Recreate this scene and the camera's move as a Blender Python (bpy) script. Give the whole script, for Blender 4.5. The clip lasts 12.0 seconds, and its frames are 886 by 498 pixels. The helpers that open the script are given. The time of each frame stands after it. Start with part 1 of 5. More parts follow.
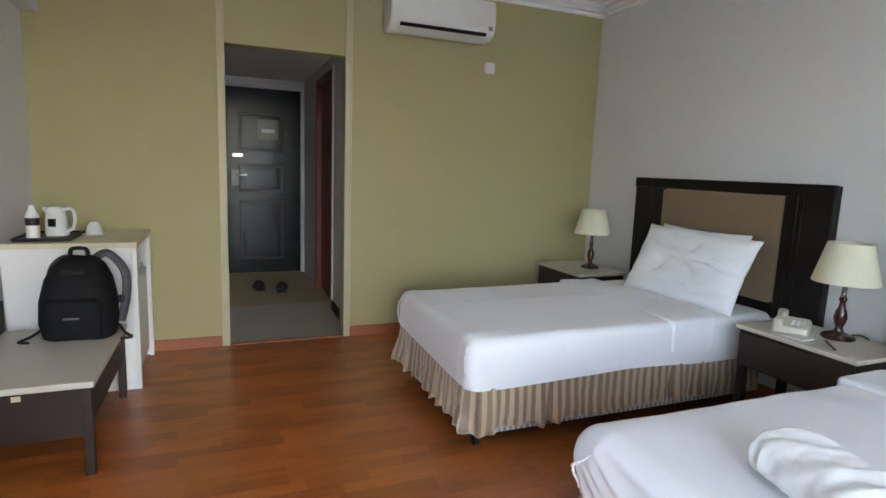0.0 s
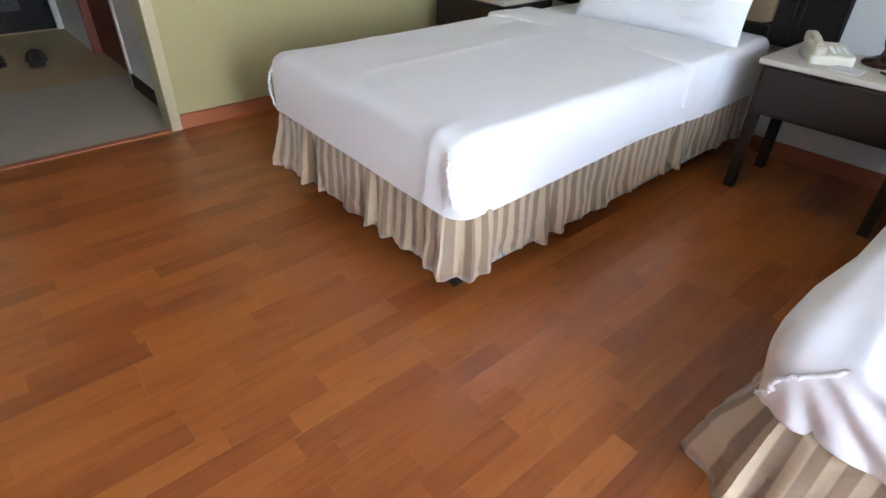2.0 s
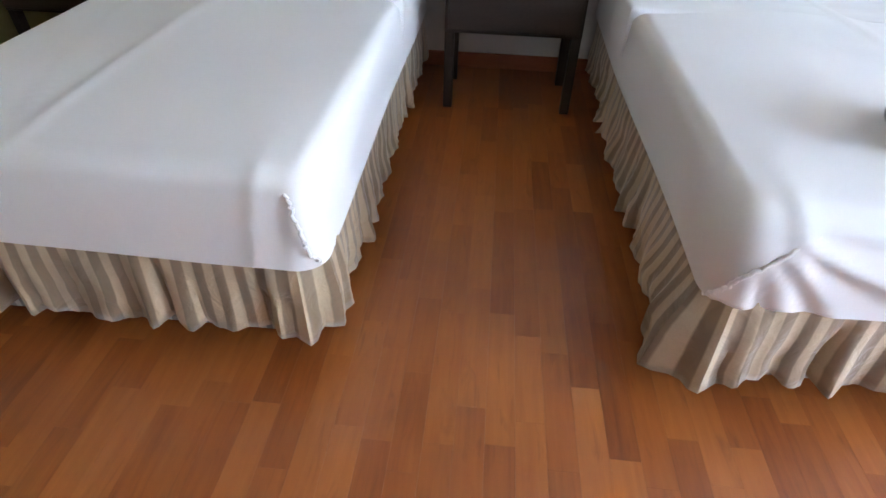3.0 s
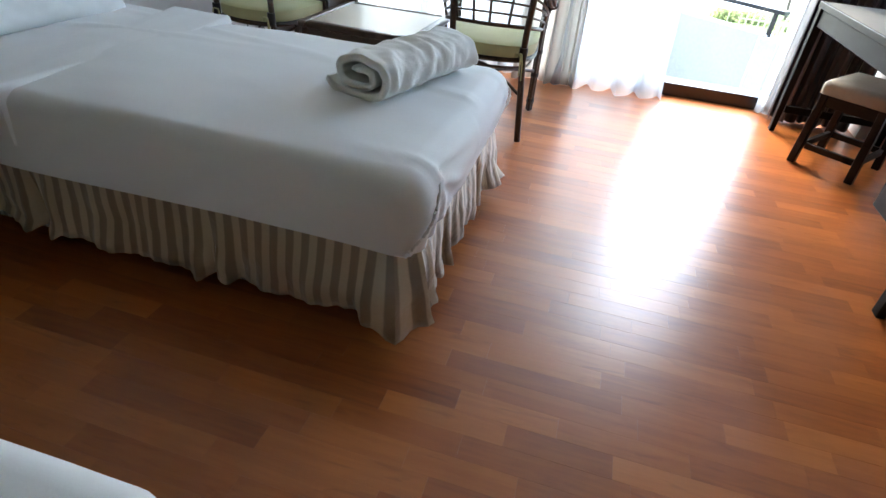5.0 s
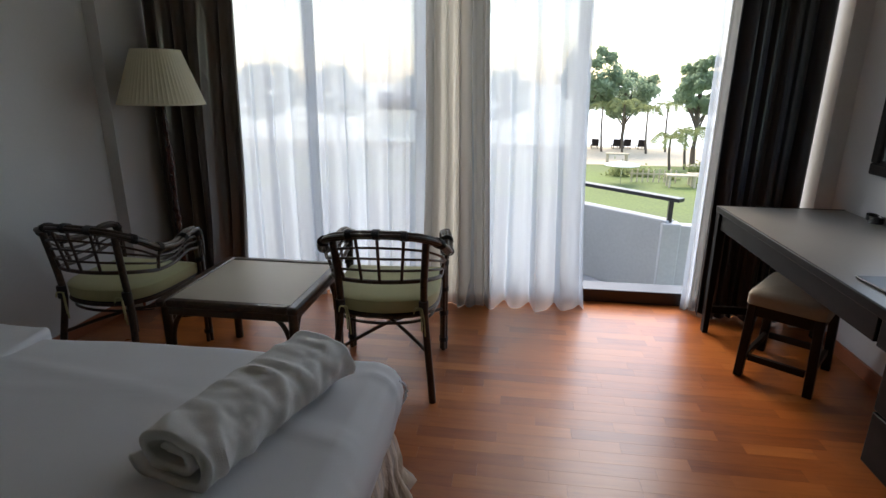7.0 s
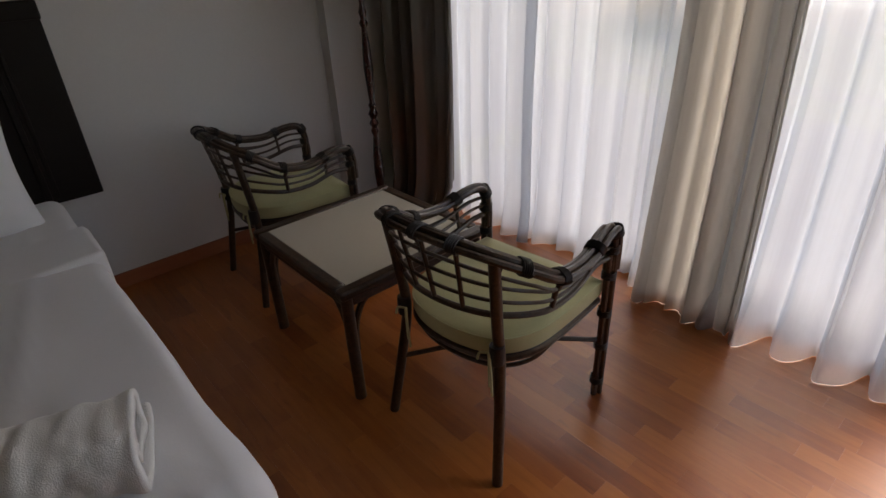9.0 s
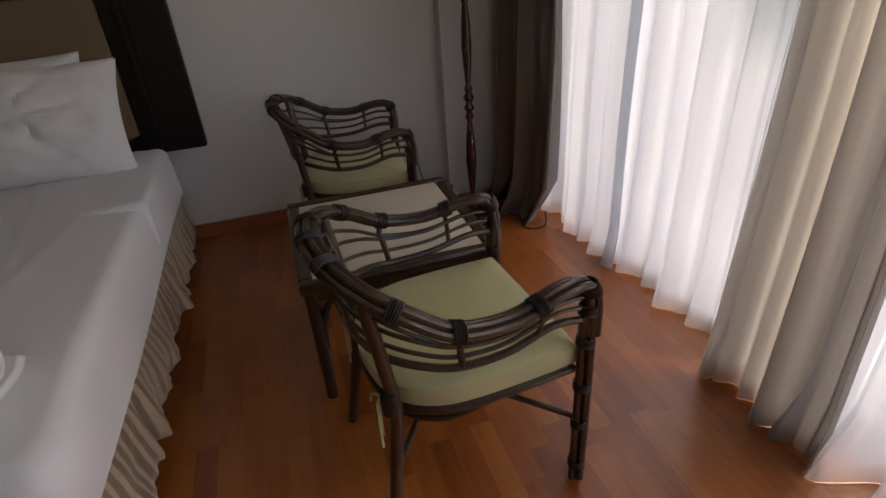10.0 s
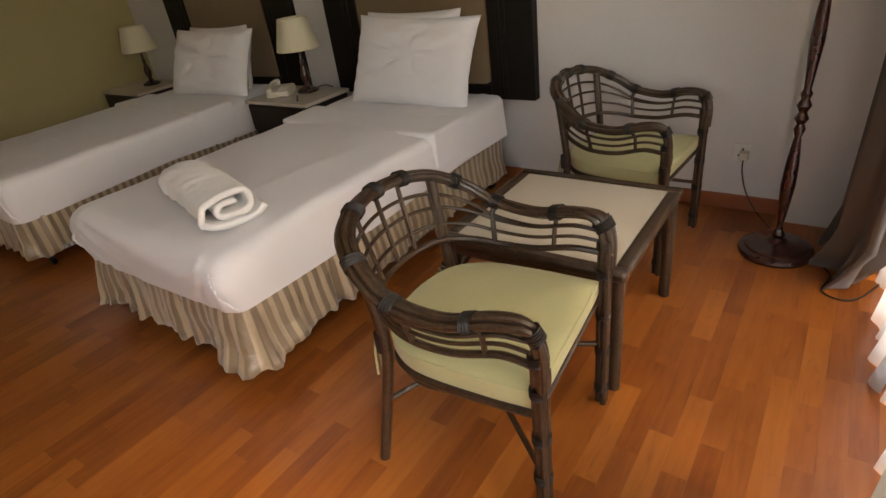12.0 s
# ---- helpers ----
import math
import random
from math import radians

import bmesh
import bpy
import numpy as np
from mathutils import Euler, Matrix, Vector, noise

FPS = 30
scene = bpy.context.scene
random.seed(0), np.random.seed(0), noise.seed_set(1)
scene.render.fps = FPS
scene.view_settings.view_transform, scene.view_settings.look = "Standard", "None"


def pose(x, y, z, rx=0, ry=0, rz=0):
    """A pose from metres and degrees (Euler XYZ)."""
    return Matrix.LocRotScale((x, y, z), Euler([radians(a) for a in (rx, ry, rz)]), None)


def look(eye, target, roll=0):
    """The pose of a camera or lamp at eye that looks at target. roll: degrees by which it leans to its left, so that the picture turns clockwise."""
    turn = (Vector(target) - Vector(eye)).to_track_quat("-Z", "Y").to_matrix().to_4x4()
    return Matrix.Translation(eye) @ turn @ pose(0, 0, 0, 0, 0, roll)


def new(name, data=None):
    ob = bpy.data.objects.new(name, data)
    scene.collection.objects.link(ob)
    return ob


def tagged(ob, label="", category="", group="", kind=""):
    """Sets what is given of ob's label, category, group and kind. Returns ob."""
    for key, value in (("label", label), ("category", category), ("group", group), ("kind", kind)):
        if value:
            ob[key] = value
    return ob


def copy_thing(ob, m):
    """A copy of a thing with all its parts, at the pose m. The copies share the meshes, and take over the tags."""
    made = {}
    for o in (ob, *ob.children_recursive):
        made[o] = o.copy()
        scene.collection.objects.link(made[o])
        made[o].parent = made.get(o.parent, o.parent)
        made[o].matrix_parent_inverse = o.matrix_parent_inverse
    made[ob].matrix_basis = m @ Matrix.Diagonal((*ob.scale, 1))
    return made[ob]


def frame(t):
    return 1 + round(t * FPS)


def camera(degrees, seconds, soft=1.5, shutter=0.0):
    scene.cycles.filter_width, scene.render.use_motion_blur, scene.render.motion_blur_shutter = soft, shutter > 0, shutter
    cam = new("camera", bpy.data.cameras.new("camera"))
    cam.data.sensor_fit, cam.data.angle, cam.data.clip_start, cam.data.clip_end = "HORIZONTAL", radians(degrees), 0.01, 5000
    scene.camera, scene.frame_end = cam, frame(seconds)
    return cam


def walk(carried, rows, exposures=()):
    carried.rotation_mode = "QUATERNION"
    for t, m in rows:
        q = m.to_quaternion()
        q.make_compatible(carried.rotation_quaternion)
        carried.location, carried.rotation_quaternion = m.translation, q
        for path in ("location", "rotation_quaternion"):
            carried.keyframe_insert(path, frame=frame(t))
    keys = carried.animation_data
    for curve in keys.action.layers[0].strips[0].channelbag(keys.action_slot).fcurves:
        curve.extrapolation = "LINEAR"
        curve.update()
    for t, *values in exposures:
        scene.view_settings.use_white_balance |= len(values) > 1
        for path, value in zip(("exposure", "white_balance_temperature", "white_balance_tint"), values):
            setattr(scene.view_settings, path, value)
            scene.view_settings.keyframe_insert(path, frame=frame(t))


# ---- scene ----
cam = camera(77.8, 12.0)
PATH = [
    (0, (1.06, 1.991, 1.29), (1.803, 3.825, 0.998), 2.1),
    (0.5, (1.067, 2.232, 1.194), (1.435, 4.042, 0.429), 1.9),
    (1, (1.034, 2.563, 1.195), (1.403, 4.282, 0.241), 2.3),
    (1.5, (1.099, 2.899, 1.147), (1.851, 4.372, 0.023), 1.5),
    (2, (1.175, 3.172, 1.091), (2.287, 4.397, -0.033), 1.9),
    (2.5, (1.184, 3.458, 1.112), (2.664, 4.05, -0.096), 5.3),
    (2.7, (1.189, 3.582, 1.102), (2.708, 3.991, -0.133), 3.2),
    (4.3, (1.59, 4.294, 1.107), (2.565, 3.072, -0.141), 8.6),
    (4.5, (1.664, 4.289, 1.091), (2.502, 2.951, -0.137), 6.8),
    (5, (1.734, 4.372, 1.119), (2.109, 2.76, -0.002), 6.0),
    (5.5, (1.824, 4.419, 1.213), (1.776, 2.629, 0.323), 3.7),
    (6, (1.842, 4.291, 1.315), (1.782, 2.4, 0.665), 1.4),
    (6.5, (1.777, 4.041, 1.344), (1.826, 2.125, 0.772), 0.5),
    (7, (1.713, 3.745, 1.353), (1.966, 1.847, 0.774), 0.5),
    (7.2, (1.724, 3.623, 1.36), (2.045, 1.74, 0.77), 0.5),
    (8.8, (1.366, 2.571, 1.384), (2.624, 1.332, 0.445), -1.5),
    (9, (1.302, 2.429, 1.386), (2.632, 1.293, 0.416), -2.9),
    (9.5, (1.162, 2.089, 1.393), (2.718, 1.34, 0.385), -3.9),
    (10, (1.179, 1.689, 1.328), (2.851, 1.236, 0.329), -4.4),
    (10.5, (1.17, 1.314, 1.334), (2.883, 1.236, 0.304), -6.5),
    (11, (1.236, 1.022, 1.34), (2.892, 1.389, 0.28), -8.0),
    (11.5, (1.273, 0.857, 1.341), (2.823, 1.607, 0.324), -8.7),
    (12, (1.289, 0.725, 1.335), (2.658, 1.803, 0.352), -8.0),
]
EXPOSURES = [(0, 4.88, 6600, 10), (0.5, 4.95, 6800, 11), (1.0, 5.2, 6600, 11), (2.0, 5.5, 6550, 11), (2.7, 5.4, 6550, 11), (4.5, 4.5, 6500, 3), (5.0, 4.2, 6500, 3), (5.5, 3.68, 6700, 8), (6.0, 2.95, 6900, 10),
             (6.5, 2.45, 7000, 10), (7.2, 2.28, 7400, 11), (8.8, 2.15, 8200, 18), (9.5, 2.32, 8600, 22), (10.5, 2.5, 9100, 23), (11.5, 3.02, 11600, 25), (12, 3.45, 10900, 21)]
walk(cam, [(t, look(e, a, r)) for t, e, a, r in PATH], EXPOSURES)

# ---- light ----
world = bpy.data.worlds.new("sky")
scene.world = world
world.use_nodes = True
wn = world.node_tree.nodes
sky = wn.new("ShaderNodeTexSky")
sky.sky_type = "NISHITA"
sky.sun_disc = False
sky.sun_elevation, sky.sun_rotation = radians(50), radians(160)
sky.air_density, sky.dust_density, sky.ozone_density = 1.0, 2.0, 1.0
world.node_tree.links.new(sky.outputs[0], wn["Background"].inputs[0])
wn["Background"].inputs[1].default_value = 0.15
sun = new("sun", bpy.data.lights.new("sun", "SUN"))
sun.data.energy, sun.data.angle, sun.data.color = 0.35, radians(20), (1.0, 0.97, 0.92)
sun.matrix_basis = look((-3, -7, 9), (0, 0, 0))

# ---- materials ----


def rgb(h):
    return tuple(((int(h[i:i + 2], 16) / 255) ** 2.2) for i in (0, 2, 4)) + (1.0,)


def material(name, color, rough=0.5, metal=0.0, vary=0.12, scale=6.0, grain=60.0, bump=0.05, coat=0.0, stretch=(1, 1, 1), spec=0.5, sheen=0.0):
    """A surface with colour variation at two scales and fine relief."""
    m = bpy.data.materials.new(name)
    m.use_nodes = True
    n, ln = m.node_tree.nodes, m.node_tree.links
    b = n["Principled BSDF"]
    tc = n.new("ShaderNodeTexCoord")
    mp = n.new("ShaderNodeMapping")
    mp.inputs["Scale"].default_value = stretch
    ln.new(tc.outputs["Object"], mp.inputs[0])
    big = n.new("ShaderNodeTexNoise")
    big.inputs["Scale"].default_value, big.inputs["Detail"].default_value = scale, 5
    fine = n.new("ShaderNodeTexNoise")
    fine.inputs["Scale"].default_value, fine.inputs["Detail"].default_value = grain, 3
    ln.new(mp.outputs[0], big.inputs[0])
    ln.new(mp.outputs[0], fine.inputs[0])
    add = n.new("ShaderNodeMath")
    add.operation = "MULTIPLY_ADD"
    add.inputs[1].default_value = 0.5
    ln.new(fine.outputs[0], add.inputs[0])
    half = n.new("ShaderNodeMath")
    half.operation = "MULTIPLY"
    half.inputs[1].default_value = 0.5
    ln.new(big.outputs[0], half.inputs[0])
    ln.new(half.outputs[0], add.inputs[2])
    ramp = n.new("ShaderNodeValToRGB")
    ramp.color_ramp.elements[0].position, ramp.color_ramp.elements[1].position = 0.3, 0.7
    ramp.color_ramp.elements[0].color = tuple(c * (1 - vary) for c in color[:3]) + (1,)
    ramp.color_ramp.elements[1].color = tuple(min(1, c * (1 + vary)) for c in color[:3]) + (1,)
    ln.new(add.outputs[0], ramp.inputs[0])
    ln.new(ramp.outputs[0], b.inputs["Base Color"])
    rr = n.new("ShaderNodeMapRange")
    rr.inputs["To Min"].default_value, rr.inputs["To Max"].default_value = max(0.02, rough * 0.8), min(1, rough * 1.2)
    ln.new(big.outputs[0], rr.inputs[0])
    ln.new(rr.outputs[0], b.inputs["Roughness"])
    b.inputs["Metallic"].default_value = metal
    b.inputs["Specular IOR Level"].default_value = spec
    b.inputs["Coat Weight"].default_value = coat
    b.inputs["Coat Roughness"].default_value = 0.15
    b.inputs["Sheen Weight"].default_value = sheen
    if bump:
        bp = n.new("ShaderNodeBump")
        bp.inputs["Strength"].default_value = bump
        bp.inputs["Distance"].default_value = 0.01
        ln.new(add.outputs[0], bp.inputs["Height"])
        ln.new(bp.outputs[0], b.inputs["Normal"])
    return m


def plank_material(name, per_island):
    """Orange-brown laminate, each strip with its own tone and grain along x."""
    m = bpy.data.materials.new(name)
    m.use_nodes = True
    n, ln = m.node_tree.nodes, m.node_tree.links
    b = n["Principled BSDF"]
    if per_island:
        rnd = n.new("ShaderNodeNewGeometry").outputs["Random Per Island"]
    else:
        rnd = n.new("ShaderNodeObjectInfo").outputs["Random"]
    pos = n.new("ShaderNodeNewGeometry").outputs["Position"]
    off = n.new("ShaderNodeVectorMath")
    off.operation = "ADD"
    sc = n.new("ShaderNodeMath")
    sc.operation = "MULTIPLY"
    sc.inputs[1].default_value = 37.0
    ln.new(rnd, sc.inputs[0])
    ln.new(pos, off.inputs[0])
    ln.new(sc.outputs[0], off.inputs[1])
    mp = n.new("ShaderNodeMapping")
    mp.inputs["Scale"].default_value = (2.2, 26, 1)
    ln.new(off.outputs[0], mp.inputs[0])
    g = n.new("ShaderNodeTexNoise")
    g.inputs["Scale"].default_value, g.inputs["Detail"].default_value, g.inputs["Roughness"].default_value = 1.6, 8, 0.62
    g.inputs["Distortion"].default_value = 0.6
    ln.new(mp.outputs[0], g.inputs[0])
    k = n.new("ShaderNodeTexNoise")
    k.inputs["Scale"].default_value, k.inputs["Detail"].default_value = 5.0, 3
    ln.new(off.outputs[0], k.inputs[0])
    tone = n.new("ShaderNodeValToRGB")
    e = tone.color_ramp.elements
    e[0].position, e[0].color = 0.0, PLANK_DARK
    e[1].position, e[1].color = 1.0, PLANK_LIGHT
    mid = e.new(0.45)
    mid.color = PLANK_MID
    s1 = n.new("ShaderNodeMath")
    s1.operation = "MULTIPLY_ADD"
    s1.inputs[1].default_value, s1.inputs[2].default_value = 0.75, -0.36
    ln.new(g.outputs[0], s1.inputs[0])
    s2 = n.new("ShaderNodeMath")
    s2.operation = "MULTIPLY_ADD"
    s2.inputs[1].default_value = 0.50
    ln.new(rnd, s2.inputs[0])
    s2b = n.new("ShaderNodeMath")
    s2b.operation = "MULTIPLY"
    s2b.inputs[1].default_value = 0.46
    ln.new(k.outputs[0], s2b.inputs[0])
    ln.new(s2b.outputs[0], s2.inputs[2])
    s3 = n.new("ShaderNodeMath")
    s3.operation = "ADD"
    ln.new(s1.outputs[0], s3.inputs[0])
    ln.new(s2.outputs[0], s3.inputs[1])
    ln.new(s3.outputs[0], tone.inputs[0])
    mq = n.new("ShaderNodeMapping")
    mq.inputs["Scale"].default_value = (5.5, 30, 1)
    ln.new(off.outputs[0], mq.inputs[0])
    fk = n.new("ShaderNodeTexNoise")
    fk.inputs["Scale"].default_value, fk.inputs["Detail"].default_value, fk.inputs["Distortion"].default_value = 1.0, 4, 1.2
    ln.new(mq.outputs[0], fk.inputs[0])
    fr = n.new("ShaderNodeMapRange")
    fr.inputs["From Min"].default_value, fr.inputs["From Max"].default_value, fr.inputs["To Max"].default_value = 0.60, 0.76, 0.42
    ln.new(fk.outputs[0], fr.inputs[0])
    mxf = n.new("ShaderNodeMix")
    mxf.data_type = "RGBA"
    ln.new(fr.outputs[0], mxf.inputs[0])
    ln.new(tone.outputs[0], mxf.inputs[6])
    mxf.inputs[7].default_value = (0.12, 0.028, 0.008, 1)
    ln.new(mxf.outputs[2], b.inputs["Base Color"])
    rr = n.new("ShaderNodeMapRange")
    rr.inputs["To Min"].default_value, rr.inputs["To Max"].default_value = 0.25, 0.36
    ln.new(k.outputs[0], rr.inputs[0])
    ln.new(rr.outputs[0], b.inputs["Roughness"])
    b.inputs["Specular IOR Level"].default_value = 0.7
    bp = n.new("ShaderNodeBump")
    bp.inputs["Strength"].default_value, bp.inputs["Distance"].default_value = 0.03, 0.004
    ln.new(g.outputs[0], bp.inputs["Height"])
    ln.new(bp.outputs[0], b.inputs["Normal"])
    return m


def sheer_material(name, color, through_share, matt=0.35):
    m = bpy.data.materials.new(name)
    m.use_nodes = True
    n, ln = m.node_tree.nodes, m.node_tree.links
    n.remove(n["Principled BSDF"])
    tr = n.new("ShaderNodeBsdfTransparent")
    tl = n.new("ShaderNodeBsdfTranslucent")
    df = n.new("ShaderNodeBsdfDiffuse")
    tc = n.new("ShaderNodeTexCoord")
    mp = n.new("ShaderNodeMapping")
    mp.inputs["Scale"].default_value = (60, 60, 2)
    nz = n.new("ShaderNodeTexNoise")
    nz.inputs["Scale"].default_value = 2.0
    ln.new(tc.outputs["Object"], mp.inputs[0])
    ln.new(mp.outputs[0], nz.inputs[0])
    ramp = n.new("ShaderNodeValToRGB")
    ramp.color_ramp.elements[0].color = tuple(c * 0.92 for c in color[:3]) + (1,)
    ramp.color_ramp.elements[1].color = color
    ln.new(nz.outputs[0], ramp.inputs[0])
    for s in (tl, df):
        ln.new(ramp.outputs[0], s.inputs[0])
    m1, m2 = n.new("ShaderNodeMixShader"), n.new("ShaderNodeMixShader")
    m1.inputs[0].default_value = matt
    ln.new(tl.outputs[0], m1.inputs[1])
    ln.new(df.outputs[0], m1.inputs[2])
    m2.inputs[0].default_value = through_share
    ln.new(m1.outputs[0], m2.inputs[1])
    ln.new(tr.outputs[0], m2.inputs[2])
    ln.new(m2.outputs[0], n["Material Output"].inputs[0])
    return m


def glass_material():
    m = bpy.data.materials.new("window_glass")
    m.use_nodes = True
    n, ln = m.node_tree.nodes, m.node_tree.links
    n.remove(n["Principled BSDF"])
    tr, gl, lw, mx, pw = (n.new("ShaderNode" + k) for k in ("BsdfTransparent", "BsdfGlossy", "LayerWeight", "MixShader", "Math"))
    tr.inputs[0].default_value = (0.96, 0.98, 0.97, 1)
    gl.inputs["Roughness"].default_value = 0.02
    pw.operation = "POWER"
    pw.inputs[1].default_value = 4.0
    ln.new(lw.outputs["Facing"], pw.inputs[0])
    ln.new(pw.outputs[0], mx.inputs[0])
    ln.new(tr.outputs[0], mx.inputs[1])
    ln.new(gl.outputs[0], mx.inputs[2])
    ln.new(mx.outputs[0], n["Material Output"].inputs[0])
    return m


def striped_material(name, a, c, width):
    """Satin woven in stripes; u of the cloth runs round the bed in metres."""
    m = material(name, a, 0.34, vary=0.08, grain=220, bump=0.03, spec=0.75, sheen=0.3)
    n, ln = m.node_tree.nodes, m.node_tree.links
    cr = n.new("ShaderNodeTexNoise")
    cr.inputs["Scale"].default_value, cr.inputs["Detail"].default_value, cr.inputs["Distortion"].default_value = 11.0, 3, 1.4
    geo = n.new("ShaderNodeNewGeometry")
    ln.new(geo.outputs["Position"], cr.inputs[0])
    b2 = n.new("ShaderNodeBump")
    b2.inputs["Strength"].default_value, b2.inputs["Distance"].default_value = 0.55, 0.012
    ln.new(cr.outputs[0], b2.inputs["Height"])
    ln.new(n["Principled BSDF"].inputs["Normal"].links[0].from_socket, b2.inputs["Normal"])
    ln.new(b2.outputs[0], n["Principled BSDF"].inputs["Normal"])
    uv = n.new("ShaderNodeUVMap")
    sep = n.new("ShaderNodeSeparateXYZ")
    ln.new(uv.outputs[0], sep.inputs[0])
    mul = n.new("ShaderNodeMath")
    mul.operation = "MULTIPLY"
    mul.inputs[1].default_value = 2 * math.pi / width
    ln.new(sep.outputs[0], mul.inputs[0])
    sn = n.new("ShaderNodeMath")
    sn.operation = "SINE"
    ln.new(mul.outputs[0], sn.inputs[0])
    mr = n.new("ShaderNodeMapRange")
    mr.inputs["From Min"].default_value, mr.inputs["From Max"].default_value = -0.25, 0.15
    ln.new(sn.outputs[0], mr.inputs[0])
    mix = n.new("ShaderNodeMix")
    mix.data_type = "RGBA"
    ln.new(mr.outputs[0], mix.inputs[0])
    old = n["Principled BSDF"].inputs["Base Color"].links[0].from_socket
    ln.new(old, mix.inputs[6])
    mix.inputs[7].default_value = c
    ln.new(mix.outputs[2], n["Principled BSDF"].inputs["Base Color"])
    return m


PLANK_DARK, PLANK_MID, PLANK_LIGHT = (0.16, 0.036, 0.009, 1), (0.33, 0.092, 0.019, 1), (0.47, 0.158, 0.036, 1)
M_PLANK, M_PLANKS = plank_material("laminate_strip", False), plank_material("laminate_field", True)
M_JOINT = material("floor_joint", (0.16, 0.05, 0.016, 1), 0.6)
M_WHITE = material("wall_paint_white", (0.66, 0.65, 0.64, 1), 0.75, vary=0.03, scale=1.5, grain=90, bump=0.03)
M_CEIL = material("ceiling_paint", (0.78, 0.77, 0.75, 1), 0.8, vary=0.02, scale=1.5, bump=0.02)
M_GREEN = material("wall_paint_olive", (0.38, 0.335, 0.165, 1), 0.7, vary=0.04, scale=2.0, grain=90, bump=0.03)
M_BASE = material("skirting_wood", (0.33, 0.105, 0.045, 1), 0.4, vary=0.15, stretch=(8, 1, 8))
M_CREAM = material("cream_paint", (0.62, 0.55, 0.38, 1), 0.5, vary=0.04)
M_JAMB = material("dull_cream_paint", (0.46, 0.415, 0.26, 1), 0.45, vary=0.05)
M_HALL = material("beige_tile", (0.42, 0.375, 0.29, 1), 0.4, vary=0.1, scale=3)
M_TILE = material("grey_tile", (0.30, 0.29, 0.275, 1), 0.45, vary=0.08, scale=3)
M_TAN = material("tan_tile", (0.46, 0.34, 0.18, 1), 0.5, vary=0.1, scale=3)
M_DOOR = material("door_stain_black", (0.0045, 0.005, 0.008, 1), 0.24, vary=0.3, stretch=(6, 6, 0.6), spec=0.28)
M_RED = material("red_brown_wood", (0.17, 0.035, 0.018, 1), 0.45, vary=0.2, stretch=(5, 5, 0.6))
M_DARK = material("dark_stained_wood", (0.017, 0.010, 0.008, 1), 0.55, vary=0.3, scale=5, stretch=(4, 1, 4), spec=0.2)
M_DESK = material("black_brown_wood", (0.0045, 0.0033, 0.003, 1), 0.5, vary=0.35, stretch=(4, 1, 4), spec=0.12)
M_STAND = material("brown_black_wood", (0.03, 0.019, 0.015, 1), 0.5, vary=0.3, stretch=(4, 1, 4), spec=0.3)
M_DULL = material("dull_steel", (0.22, 0.22, 0.22, 1), 0.4, metal=1.0, vary=0.05)
M_ESP = material("espresso_wood", (0.010, 0.007, 0.006, 1), 0.5, vary=0.3, stretch=(1, 4, 4), spec=0.22)
M_TURN = material("turned_mahogany", (0.045, 0.012, 0.008, 1), 0.25, vary=0.3, coat=0.4)
M_PAD = material("tan_upholstery", (0.20, 0.135, 0.075, 1), 0.8, vary=0.1, grain=300, bump=0.1, sheen=0.2)
M_SHEET = material("white_cotton", (0.80, 0.80, 0.81, 1), 0.85, vary=0.02, scale=3, grain=250, bump=0.04, sheen=0.1)
M_TOWEL = material("white_terry", (0.80, 0.79, 0.76, 1), 0.95, vary=0.05, scale=20, grain=400, bump=0.35, sheen=0.3)
M_SKIRT = striped_material("striped_satin", (0.49, 0.385, 0.26, 1), (0.235, 0.17, 0.108, 1), 0.047)
M_LINING = striped_material("grey_ticking", (0.55, 0.57, 0.58, 1), (0.22, 0.24, 0.26, 1), 0.03)
M_RATTAN = material("rattan_dark", (0.048, 0.026, 0.014, 1), 0.34, vary=0.6, scale=30, grain=120, bump=0.12, coat=0.15)
M_BIND = material("rattan_binding", (0.013, 0.010, 0.009, 1), 0.45, vary=0.3, scale=60, bump=0.2)
M_CUSH = material("green_cushion", (0.45, 0.435, 0.225, 1), 0.85, vary=0.08, scale=8, grain=300, bump=0.08, sheen=0.2)
M_LAMIN = material("beige_laminate", (0.52, 0.48, 0.40, 1), 0.4, vary=0.04, grain=200, bump=0.01)
M_GLAM = material("grey_laminate", (0.24, 0.235, 0.215, 1), 0.35, vary=0.08, grain=150, bump=0.01)
M_SHADE = sheer_material("lamp_shade_cloth", (0.88, 0.83, 0.64, 1), 0.0, 0.72)
# White cloth tinted blue: the cooler daylight is put into its colour.
M_SHEER = sheer_material("sheer_white_daylight_tint", (0.68, 0.725, 0.785, 1), 0.30)
M_SHEER2 = sheer_material("sheer_folded", (0.720, 0.701, 0.667, 1), 0.03)
M_DRAPE = material("satin_drape", (0.10, 0.080, 0.066, 1), 0.24, vary=0.2, scale=3, grain=200, bump=0.03, stretch=(6, 6, 0.4), spec=1.0, sheen=0.35)
M_DRAPE_LINING = material("drape_lining", (0.16, 0.135, 0.115, 1), 0.7, vary=0.1, grain=200, bump=0.03)
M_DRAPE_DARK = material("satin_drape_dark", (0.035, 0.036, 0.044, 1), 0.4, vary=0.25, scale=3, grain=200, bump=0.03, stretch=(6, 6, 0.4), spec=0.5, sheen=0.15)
M_GLASS = glass_material()
M_ALU = material("dark_aluminium", (0.035, 0.035, 0.04, 1), 0.35, metal=0.4)
